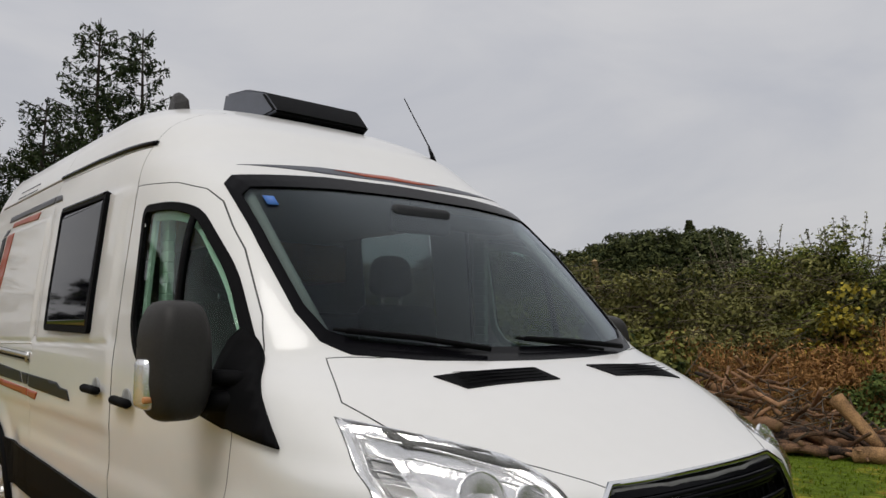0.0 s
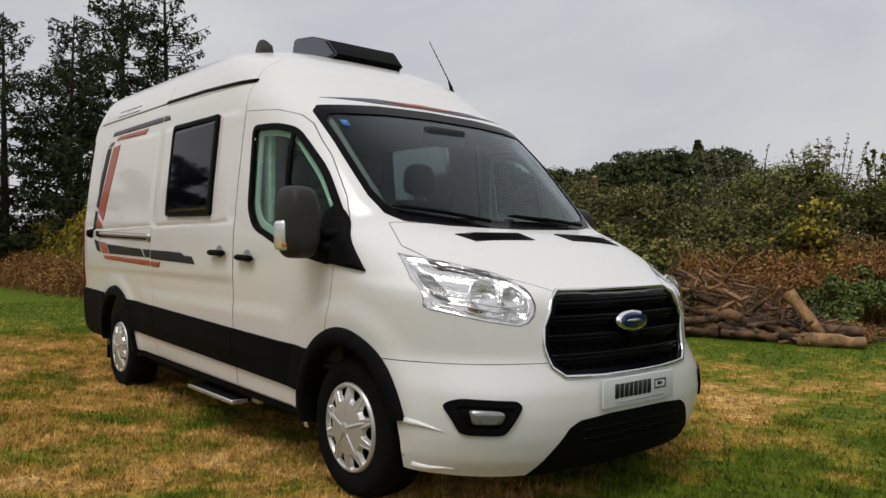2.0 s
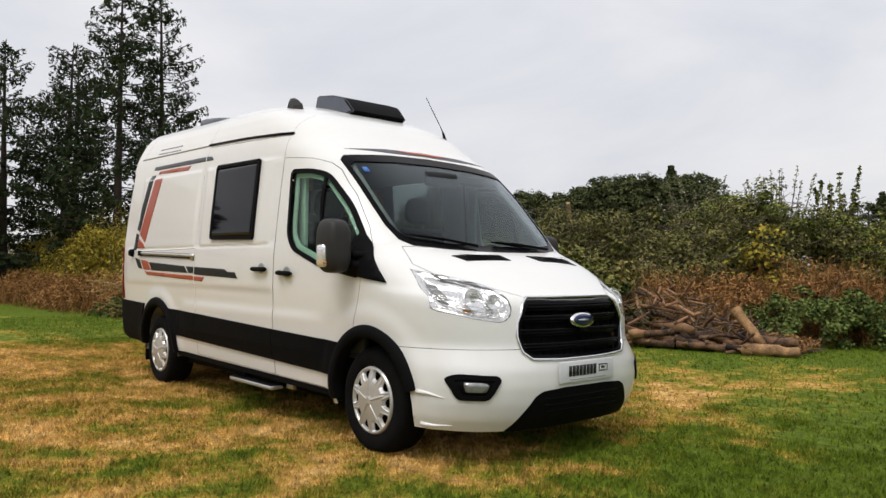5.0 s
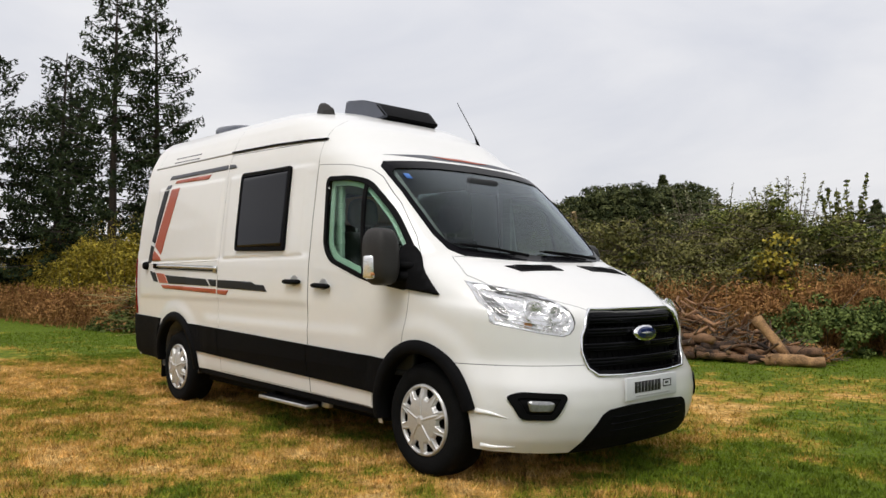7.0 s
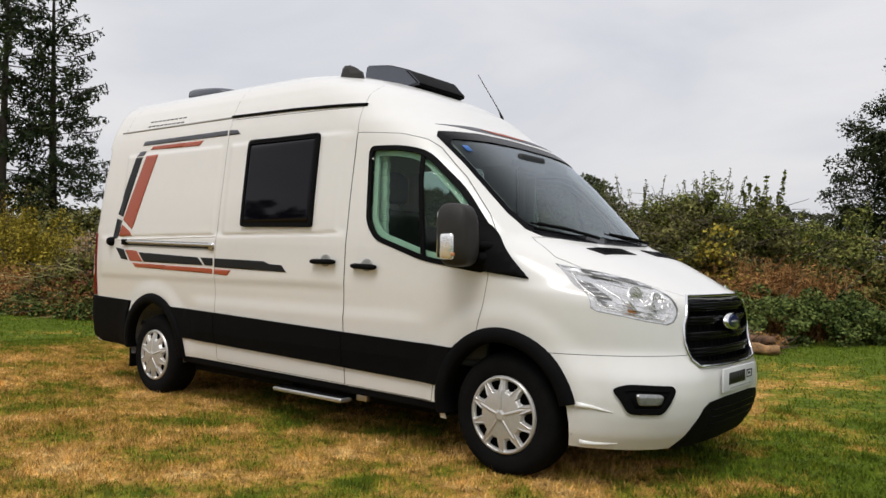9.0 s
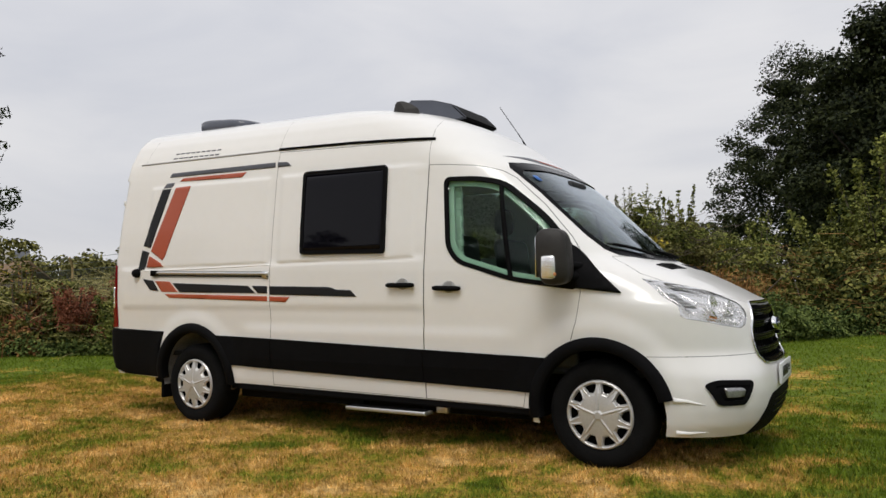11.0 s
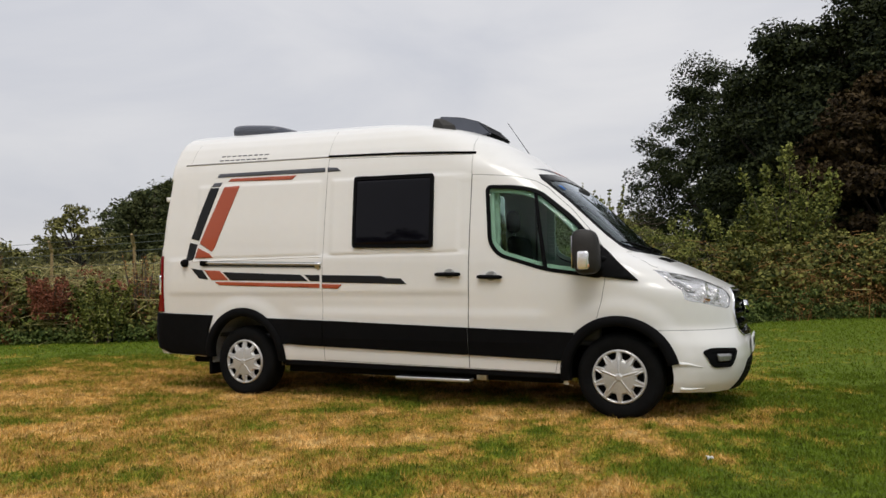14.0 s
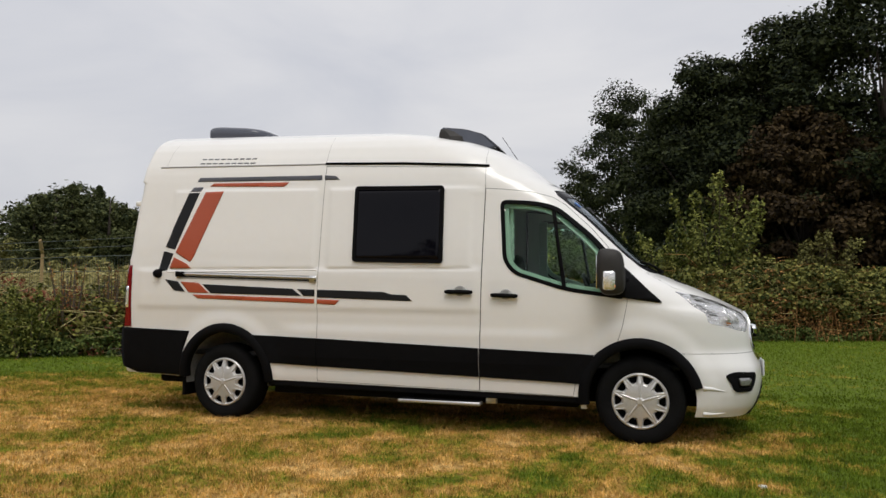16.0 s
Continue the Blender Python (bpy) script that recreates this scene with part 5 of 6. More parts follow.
M_SLATE = material("grey_roof", (0.085, 0.09, 0.10), 0.7, var=0.2, scale=3)
M_BROWNROOF = material("brown_roof", (0.20, 0.13, 0.075), 0.8, var=0.2, scale=3)
M_RENDER = material("pale_wall", (0.42, 0.40, 0.36), 0.8, var=0.12, scale=2)

HEDGE = np.array([(-30, 0.2), (-22, 0.9), (-16, 1.3), (-12.3, 2.2), (-10.2, 3.5), (-7.5, 4.6), (-5, 5.5), (-3.2, 6.6), (-1.6, 8.0), (-0.3, 9.4), (0.8, 11.8), (2.2, 13.3), (4.5, 14.2), (8, 15.6), (13, 17.2), (20, 19)])
HEDGE_S = np.r_[0, np.cumsum(np.hypot(*np.diff(HEDGE, axis=0).T))]


def hedge_point(s, depth):
    """A place along the hedge's foot (metres along it) and so far behind it."""
    x, y = np.interp(s, HEDGE_S, HEDGE[:, 0]), np.interp(s, HEDGE_S, HEDGE[:, 1])
    x2, y2 = np.interp(s + 0.5, HEDGE_S, HEDGE[:, 0]), np.interp(s + 0.5, HEDGE_S, HEDGE[:, 1])
    dx, dy = x2 - x, y2 - y
    r = np.hypot(dx, dy) + 1e-9
    return x - dy / r * depth, y + dx / r * depth


def s_at(x):
    return float(np.interp(x, HEDGE[:, 0], HEDGE_S))


def waves(s, k, seed):
    return sum(np.sin(s * f * k + seed * (i + 1.3)) / (i + 1.5) for i, f in enumerate((0.6, 1.37, 2.9, 5.1)))


def thicket(name, s0, s1, depth0, depth1, height, count, size, mat, label, seed, rough=0.25, low=0.0, stems=0, stem_mat=None, aspect=0.55):
    """A stretch of hedge: leaves crowd its uneven upper and outer face."""
    rng = np.random.default_rng(seed)
    count, size = int(count * 1.6), size * 0.74
    s = rng.uniform(s0, s1, count)
    u = rng.uniform(0, 1, count)
    depth = depth0 + (depth1 - depth0) * u
    lumps = 1 + rough * waves(s + 0.7 * depth, 2.2, seed) + 0.10 * rng.normal(size=count)
    edge = np.minimum(1, 0.35 + 1.5 * np.sqrt(np.clip(u, 0, 1))) * np.clip(np.minimum(s - s0, s1 - s) / 0.7 + 0.25, 0.2, 1)
    top = height * lumps * edge
    z = low + (top - low) * rng.uniform(0, 1, count) ** 0.55
    x, y = hedge_point(s, depth + 0.12 * rng.normal(size=count))
    pts = np.stack([x, y, np.maximum(z, 0.03)], 1)
    clump = np.sin(2.9 * x + 1.7 * z + seed) + np.sin(3.7 * y - 2.3 * z) + np.sin(5.1 * (x + y) + 4.3 * z) + 0.7 * np.sin(9.3 * x - 7.1 * y + 6 * z)
    pts = pts[clump > -0.75 + 0.45 * rng.normal(size=count)]
    count = len(pts)
    ob = leaf_mesh(name, pts, size, mat, None, label, "hedge", "stuff", aspect)
    if stems:
        pick = rng.integers(0, count, stems)
        ends = pts[pick] + rng.normal(0, 0.08, (stems, 3)) + np.array([0, 0, 0.12])
        starts = ends * np.array([1, 1, 0]) + np.c_[rng.normal(0, 0.15, (stems, 2)), np.zeros(stems)]
        stem_mesh(name + "_stems", starts, ends, 0.009, 0.003, stem_mat or M_TWIG, ob)
    return ob


def hedge(name, s0, s1, depth0, depth1, height, count, size, mat, label, seed, rough=0.25, ball=0.26, stems=0, aspect=0.75, stem_mat=None):
    """A stretch of leafy hedge: overlapping clumps of leaves over its face and top, with arching shoots."""
    rng = np.random.default_rng(seed)
    clumps = max(12, int((s1 - s0) * (height + depth1 - depth0) / (ball * ball) * 0.75))
    sc = rng.uniform(s0, s1, clumps)
    front = rng.uniform(size=clumps) < height / (height + depth1 - depth0)
    u = np.where(front, rng.uniform(0, 0.22, clumps), rng.uniform(0.1, 1, clumps))
    depth = depth0 + (depth1 - depth0) * u
    ends = np.clip(np.minimum(sc - s0, s1 - sc) / 0.7 + 0.35, 0.3, 1)
    top = height * (1 + rough * waves(sc + 0.7 * depth, 2.2, seed) + 0.10 * rng.normal(size=clumps)) * ends * np.minimum(1, 0.72 + u)
    z = np.where(front, top * rng.uniform(0.04, 1, clumps), top - np.abs(rng.normal(0, 0.12, clumps)))
    depth = depth + np.where(front, 0.25 * (z / np.maximum(top, 0.1)) ** 2, 0)
    x, y = hedge_point(sc, depth)
    centres = np.stack([x, y, z], 1)
    radii = ball * rng.uniform(0.55, 1.3, clumps)
    pts, facing = leaf_balls(centres, radii, count, rng)
    pts[:, 2] = np.maximum(pts[:, 2], 0.03)
    ob = leaf_mesh(name, pts, size, mat, None, label, "hedge", "stuff", aspect, facing=facing)
    if stems:
        pick = rng.integers(0, clumps, stems)
        foot = centres[pick] - np.array([0, 0, 0.15])
        aim = np.clip(rng.normal(0, 0.30, (stems, 3)), -0.5, 0.4) * np.array([1, 1, 0.6]) + np.array([0, 0, 0.22])
        bend = foot + aim
        tip = bend + aim * np.array([1.1, 1.1, 0.1]) + rng.normal(0, 0.08, (stems, 3))
        stem_mesh(name + "_stems", np.concatenate([foot, bend]), np.concatenate([bend, tip]), 0.008, 0.004, stem_mat or M_TWIG, ob)
    return ob


# foot of the hedge: dry brush, then brambles, then taller growth
thicket("dry_brush", s_at(-30), s_at(-12.0), 0.0, 1.6, 0.75, 24000, 0.085, M_DRY, "dry brown brush at the field's edge", 11, 0.3, stems=900, stem_mat=M_DRY)
hedge("dry_brush", s_at(-30), s_at(-12.2), 0.0, 1.6, 0.62, 19000, 0.075, M_DRY, "dry brown brush at the field's edge", 31, 0.4, 0.3, aspect=0.4)
hedge("bramble_hedge", s_at(-14.5), s_at(-8.2), 0.15, 2.2, 1.0, 44000, 0.085, M_BRAMBLE, "low tangled green bramble hedge", 12, 0.14, 0.24, stems=260)
hedge("bramble_shoots", s_at(-14.5), s_at(-8.5), 0.1, 1.8, 1.02, 4200, 0.06, M_RUST, "reddish bramble shoots in the hedge", 34, 0.2, 0.16, stems=520, stem_mat=M_PALE)
hedge("bramble_shoots", s_at(1.5), s_at(20), 0.0, 2.2, 1.3, 9000, 0.07, M_DRY, "browning bramble shoots on the bank", 35, 0.25, 0.2, stems=500, stem_mat=M_PALE)
hedge("hedge_foot", s_at(-15), s_at(-6.5), -0.15, 0.5, 0.34, 14000, 0.055, M_NETTLE, "green weeds along the hedge foot", 13, 0.3, 0.15)
hedge("bramble_hedge", s_at(-8.6), s_at(-3.0), 0.1, 2.4, 1.35, 24000, 0.09, M_BRAMBLE, "low tangled green bramble hedge", 14, 0.2, 0.28, stems=120)
hedge("olive_thicket", s_at(-9), s_at(0.6), 2.0, 5.0, 1.95, 60000, 0.085, M_OLIVE, "tall olive-brown thicket behind the logs", 15, 0.16, 0.36, stems=1300, aspect=0.45)
thicket("dry_brush", s_at(-3.9), s_at(0.7), 0.7, 2.2, 1.10, 12000, 0.13, M_DRY, "reddish dry plants behind the log pile", 16, 0.35, stems=900, stem_mat=M_DRY, aspect=0.2)
hedge("dry_brush", s_at(-3.2), s_at(0.7), 0.9, 2.2, 0.85, 14000, 0.08, M_DRY, "reddish dry plants behind the log pile", 32, 0.35, 0.3, aspect=0.35)
hedge("hedge_foot", s_at(-1.75), s_at(2.5), -0.15, 1.1, 0.58, 34000, 0.058, M_NETTLE, "green nettles along the hedge foot", 17, 0.35, 0.22)
hedge("yellow_shrub", s_at(-1.6), s_at(-0.7), 1.8, 3.6, 1.75, 2600, 0.085, M_YELLOW, "shrub with yellowing leaves", 18, 0.3, 0.3)
hedge("shrub_thicket", s_at(-1.5), s_at(1.6), 2.2, 5.6, 2.15, 62000, 0.072, M_SHRUB, "tall green shrub thicket", 19, 0.24, 0.32, stems=700, aspect=0.5)
hedge("bramble_hedge", s_at(0.6), s_at(20), 0.0, 3.4, 1.55, 100000, 0.095, M_BRAMBLE, "high bramble bank below the trees", 20, 0.2, 0.3, stems=1200, stem_mat=M_DRY)
thicket("dry_brush", s_at(1.2), s_at(20), -0.1, 0.9, 0.8, 8000, 0.08, M_DRY, "dry stalks along the bramble bank", 21, 0.4, stems=700, stem_mat=M_DRY)
hedge("hedge_foot", s_at(0.6), s_at(20), -0.15, 0.4, 0.3, 18000, 0.055, M_NETTLE, "green weeds along the hedge foot", 22, 0.35, 0.15)
thicket("yellow_thicket", s_at(-30), s_at(-16.5), 1.4, 3.8, 2.1, 24000, 0.10, M_YELLOW, "tall yellow-leaved thicket", 23, 0.3, stems=1200, aspect=0.25)
hedge("yellow_thicket", s_at(-30), s_at(-16.4), 1.3, 3.4, 1.8, 34000, 0.085, M_YELLOW, "tall yellow-leaved thicket", 33, 0.34, 0.32, aspect=0.4)
hedge("shrub_thicket", s_at(-30), s_at(-18.4), 3.2, 5.5, 2.3, 22000, 0.12, M_OLIVE, "dark undergrowth below the spruces", 24, 0.25, 0.4)


def shrub(name, at, height, width, count, size, mat, label, seed, spires=9, aspect=0.45):
    """Leafy shoots fanning up from one foot."""
    rng = np.random.default_rng(seed)
    bush = thing(name, label, "shrub", at=at)
    starts, ends, leaves = [], [], []
    for k in range(spires):
        a, lean = rng.uniform(0, 2 * np.pi), rng.uniform(0.1, 1.0) * width * 0.5
        h = height * rng.uniform(0.6, 1.0)
        tip = np.array([math.cos(a) * lean, math.sin(a) * lean, h])
        foot = np.array([math.cos(a) * 0.12, math.sin(a) * 0.12, 0.0])
        bend = (tip + foot) / 2 + np.array([math.cos(a), math.sin(a), 0]) * lean * -0.12
        starts += [foot, bend]
        ends += [bend, tip]
        m = int(count * 1.6) // spires
        t = rng.uniform(0.25, 1.0, m)[:, None]
        line = np.where(t < 0.5, foot + (bend - foot) * t * 2, bend + (tip - bend) * (t * 2 - 1))
        sprig = rng.normal(size=(max(4, m // 14), 3))[rng.integers(0, max(4, m // 14), m)]
        puff = (0.75 * sprig + 0.4 * rng.normal(size=(m, 3))) * (width * (0.07 if mat is M_WILLOW else 0.15) * (1.12 - t))
        leaves.append(line + puff)
    stem_mesh("stem_wood", starts, ends, 0.022, 0.006, M_TWIG, bush, kind="stuff")
    every = np.maximum(np.concatenate(leaves), [-9, -9, 0.03])
    leaf_mesh("foliage", every, size * 0.78, mat, bush, aspect=aspect + 0.15, facing=every * np.array([0.35, 0.35, 0]) + np.array([0, 0, 0.55]))
    return bush


for k, (x, y, h, w, c, size, mat, label) in enumerate((
        (1.6, 16.9, 4.7, 3.4, 3600, 0.15, M_SHRUB, "tall green shrub rising above the brambles"),
        (0.2, 17.6, 3.7, 2.8, 3800, 0.14, M_SHRUB, "green shrub above the brambles"),
        (4.6, 18.0, 3.3, 3.0, 3600, 0.14, M_OLIVE, "olive shrub above the brambles"),
        (7.6, 18.6, 3.6, 3.0, 3600, 0.14, M_SHRUB, "green shrub above the bramble bank"),
        (-3.3, 14.9, 4.1, 1.2, 1100, 0.14, M_SHRUB, "slender shrub with large leaves"),
        (-4.4, 14.2, 3.8, 2.6, 2600, 0.085, M_WILLOW, "thin willowy shrub with grey leaves"),
        (-5.8, 13.4, 3.7, 2.6, 2600, 0.085, M_WILLOW, "thin willowy shrub with grey leaves"),
        (-2.0, 13.0, 2.5, 2.0, 900, 0.10, M_YELLOW, "shrub with yellow autumn leaves"),
        (-1.4, 15.6, 3.1, 2.6, 2200, 0.12, M_SHRUB, "bushy green shrub behind the brush"),
        (-10.45, 3.2, 1.3, 1.2, 2600, 0.075, M_SHRUB, "yellow-green bush in the hedge"),
        (-18.3, 3.2, 2.5, 1.8, 2400, 0.11, M_YELLOW, "tall yellow-leaved shrub behind the brush"),
        (-17.0, 3.0, 2.4, 2.0, 2400, 0.11, M_YELLOW, "yellow-leaved shrub behind the brush"),
        (-19.2, 2.6, 2.4, 2.0, 2200, 0.11, M_YELLOW, "yellow-leaved shrub behind the brush"))):
    shrub("shrub", (x, y, 0), h, w, c, size, mat, label, 40 + k, 34 if mat is M_WILLOW else 14 if w > 2 else 9)
rust = shrub("rust_bush", (-11.45, 2.86, 0.45), 0.85, 1.0, 3600, 0.05, M_RUST, "rust-brown dead bush in the hedge", 60, 16)
for k, (x, y) in enumerate(((-10.2, 3.9), (-9.7, 4.3), (-12.8, 2.6))):
    dry = shrub("dry_stalks", (x, y, 0), 1.75, 0.7, 500, 0.07, M_DRY, "tall pale dry stalks in the hedge", 70 + k, 14, 0.2)

# bare twigs sticking out of the hedge
rng = np.random.default_rng(5)
for k in range(26):
    s = rng.uniform(s_at(-13.5), s_at(10))
    x, y = hedge_point(s, rng.uniform(0.2, 1.2))
    z = rng.uniform(0.35, 0.9)
    a = rng.uniform(0, 2 * np.pi)
    tip = np.array([x, y, z]) + np.array([math.cos(a) * 0.6, math.sin(a) * 0.6, rng.uniform(0.1, 0.8)])
    bm = tube(bmesh.new(), [(x, y, 0.05), (x, y, z), tuple(tip)], [0.014, 0.010, 0.004], 5)
    tagged(part("bare_branch", bm, M_TWIG, None, "bare grey branch sticking out of the hedge"), category="branch", group="bare branches in the hedge")


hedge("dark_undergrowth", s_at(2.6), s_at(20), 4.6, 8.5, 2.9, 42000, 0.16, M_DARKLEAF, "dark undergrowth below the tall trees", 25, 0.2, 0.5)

# ---- trees ----
def spruce(at, height, seed, reach=2.3, bare=0.12, skirt=1.0):
    rng = np.random.default_rng(seed)
    tree = thing("spruce_tree", "tall dark spruce with a thin ragged crown", "tree", "spruces at the field's edge", at=at)
    lean = rng.normal(0, 0.012, 2)
    axis = [(lean[0] * z, lean[1] * z, z) for z in np.linspace(0, height, 9)]
    part("trunk", tube(bmesh.new(), axis, [0.17 * (1 - z / height) + 0.015 for z in np.linspace(0, height, 9)], 8), M_BARK, tree)
    starts, ends, pts = [], [], []
    z = height * bare
    while z < height * 0.985:
        t = z / height
        turn = rng.uniform(0, 2 * np.pi)
        whorl = rng.integers(4, 7)
        for k in range(whorl):
            if rng.uniform() < 0.14:
                continue
            a = turn + 2 * np.pi * k / whorl + rng.normal(0, 0.3)
            length = reach * (1 - t) ** 0.62 * rng.uniform(0.45, 1.15) * (skirt + (1 - skirt) * min(1, t / 0.45)) + 0.22
            out = np.array([math.cos(a), math.sin(a), 0.0])
            side = np.array([-math.sin(a), math.cos(a), 0.0])
            p = np.array([lean[0] * z, lean[1] * z, z])
            mid = p + out * length * 0.55 + np.array([0, 0, (0.42 * t - 0.16 + rng.normal(0, 0.07)) * length])
            tip = mid + out * length * 0.45 + np.array([0, 0, (0.55 * t - 0.02 + rng.normal(0, 0.08)) * length * 0.5])
            starts += [p, mid]
            ends += [mid, tip]
            twigs = max(3, int(length * 7.5))
            for j in range(twigs):
                u = 0.25 + 0.75 * (j + rng.uniform()) / twigs
                root = p + (mid - p) * u / 0.55 if u < 0.55 else mid + (tip - mid) * (u - 0.55) / 0.45
                reach_j = (0.16 + 0.22 * length * (1.15 - u)) * rng.uniform(0.5, 1.2)
                end = root + side * (1 if j % 2 else -1) * reach_j * rng.uniform(0.5, 1) + out * reach_j * 0.55 + np.array([0, 0, -rng.uniform(0.1, 0.9) * reach_j])
                m = int(7 + 16 * reach_j)
                v = rng.uniform(0, 1, m)[:, None]
                pts.append(root + (end - root) * v + rng.normal(0, 0.045, (m, 3)) - np.array([0, 0, 1.0]) * np.abs(rng.normal(0, 0.09, m))[:, None])
        z += rng.uniform(0.26, 0.46)
    stem_mesh("branch_wood", starts, ends, 0.026, 0.010, M_BARK, tree, kind="stuff")
    leaf_mesh("crown", np.concatenate(pts), 0.17, M_SPRUCE, tree, aspect=0.34, tilt=0.7)
    return tree


for k, (x, y, h, r) in enumerate(((-22.1, 4.3, 11.3, 2.9), (-22.4, 6.0, 11.4, 2.15), (-24.2, 3.1, 9.0, 2.7), (-25.0, 1.5, 8.7, 2.8), (-25.7, -0.2, 8.4, 2.8), (-22.5, -3.4, 8.4, 2.4), (-27.0, 4.2, 9.0, 2.4), (-24.5, -2.5, 8.0, 2.3))):
    spruce((x, y, 0), h, 100 + k, r, 0.25 if k == 1 else 0.18, 0.45 if k == 1 else 0.85)


def broadleaf(at, height, width, seed, mat, count=15000, size=0.26, clumps=70, low=0.12, label="large dark broadleaf tree with a dense crown"):
    rng = np.random.default_rng(seed)
    tree = thing("broadleaf_tree", label, "tree", "trees behind the bramble bank", at=at)
    part("trunk", tube(bmesh.new(), [(0, 0, 0), (0.1, 0.05, height * 0.3), (0.0, 0.1, height * 0.7)], [0.32, 0.24, 0.08], 9), M_BARK, tree)
    centres = []
    while len(centres) < clumps:
        p = rng.uniform(-1, 1, 3)
        r = np.linalg.norm(p)
        if 0.35 < r < 1:
            c = np.array([p[0] * width / 2, p[1] * width / 2, height * (low + (1 - low) * (p[2] * 0.5 + 0.5))])
            c[:2] *= 0.62 + 0.55 * math.sin(math.pi * min(1, max(0, c[2] / height)) ** 0.8)
            centres.append(c)
    centres = np.array(centres)
    limbs = centres[:: max(1, clumps // 22)]
    stem_mesh("limb_wood", np.c_[np.zeros((len(limbs), 2)), np.minimum(limbs[:, 2] * 0.55, height * 0.6)], limbs, 0.09, 0.02, M_BARK, tree, kind="stuff")
    r = (width * 0.115) * rng.uniform(0.5, 1.3, clumps)
    pts, facing = leaf_balls(centres, r, count, rng, 0.45, 0.7)
    pts[:, 2] = np.maximum(pts[:, 2], 0.15)
    leaf_mesh("crown", pts, size, mat, tree, aspect=0.62, facing=facing)
    return tree


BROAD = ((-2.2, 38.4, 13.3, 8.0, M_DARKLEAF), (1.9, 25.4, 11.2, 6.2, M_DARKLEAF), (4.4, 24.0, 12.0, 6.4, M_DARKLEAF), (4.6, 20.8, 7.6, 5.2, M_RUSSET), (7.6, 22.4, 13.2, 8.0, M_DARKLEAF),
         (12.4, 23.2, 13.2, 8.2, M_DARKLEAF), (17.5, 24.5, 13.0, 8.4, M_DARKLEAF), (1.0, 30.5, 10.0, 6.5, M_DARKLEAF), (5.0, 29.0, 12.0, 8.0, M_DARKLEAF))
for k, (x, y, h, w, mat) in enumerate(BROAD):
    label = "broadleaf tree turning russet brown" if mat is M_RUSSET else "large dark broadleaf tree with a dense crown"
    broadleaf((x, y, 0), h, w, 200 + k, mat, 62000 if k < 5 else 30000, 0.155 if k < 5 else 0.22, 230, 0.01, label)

# low trees that close the field behind the camera's line
first_back = broadleaf((-26, -30, 0), 9.0, 8.0, 230, M_DARKLEAF, 6000, 0.45, 50, 0.05, "dark tree on the far side of the field")
first_back["group"] = "trees round the field"
for k, (x, y) in enumerate(((-18, -33), (-10, -31), (-2, -34), (6, -32), (14, -31), (22, -28), (30, -22), (36, -12), (40, 0), (38, 12), (-34, -24), (-40, -14))):
    copy_thing(first_back, pose(x, y, 0, 0, 0, 47 * k))


def pine(height, seed, blunt=False):
    """A far pine: pointed and tiered, or blunt with a broad billowing crown."""
    rng = np.random.default_rng(seed)
    tree = thing("pine_tree", "dark blunt-topped pine in the far wood" if blunt else "dark pointed pine in the far wood", "tree", "pines of the far wood")
    part("trunk", tube(bmesh.new(), [(0, 0, 0), (0.05, 0, height * 0.5), (0, 0, height * 0.93)], [0.22, 0.15, 0.03], 7), M_BARK, tree)
    centres, radii = [], []
    for k in range(150 if blunt else 210):
        t = rng.uniform(0.02, 1.0) if blunt else rng.uniform(0, 1) ** 0.9
        r = 3.0 * math.sqrt(max(0.02, 1 - max(0, (t - 0.55) / 0.47) ** 2)) if blunt else 2.5 * (1 - t) ** 0.8
        a = rng.uniform(0, 2 * np.pi)
        q = rng.uniform(0.25 if blunt else 0.0, 1) ** 0.5 * (1 + 0.2 * math.sin(3 * a + 7 * t + seed))
        centres.append((math.cos(a) * r * q, math.sin(a) * r * q, height * t * (0.97 - 0.10 * q * blunt * t)))
        radii.append(rng.uniform(0.4, 0.85) if blunt else 0.16 + 0.55 * (1 - t) * rng.uniform(0.6, 1.3))
    pts, facing = leaf_balls(np.array(centres), np.array(radii), 9000, rng, 0.5, 0.65)
    leaf_mesh("crown", pts, 0.30, M_PINE, tree, aspect=0.4, facing=facing)
    return tree


pines = [pine(9.0, 300), pine(8.2, 301, True), pine(9.6, 302), pine(8.6, 303, True)]
spots = []
rng = np.random.default_rng(9)
for k in range(66):
    a = radians(119.6 + 21 * k / 65 + rng.uniform(-0.3, 0.3))
    d = rng.uniform(58, 74)
    tall = np.interp(k, (0, 5, 24, 28, 42, 50, 58, 62, 65), (9.2, 10.3, 10.0, 8.8, 8.6, 9.6, 10.4, 8.0, 6.4))
    spots.append((4 + d * math.cos(a), -3.9 + d * math.sin(a), tall / 8.5 * rng.uniform(0.86, 1.04) * d / 66 * (1 if (blunt := (k * 7) % 10 < (9 if k < 24 else 6)) else 0.86), blunt))
for k in range(10):
    a = radians(101 + 7 * k / 9)
    d = rng.uniform(46, 56)
    spots.append((2.4 + d * math.cos(a), -4.5 + d * math.sin(a), rng.uniform(0.48, 0.70), k % 2 == 0))
for k in range(22):
    a = radians(139 + 32 * k / 21)
    d = rng.uniform(72, 90)
    spots.append((1.3 + d * math.cos(a), -6.5 + d * math.sin(a), rng.uniform(0.36, 0.54), k % 2 == 0))
used = set()
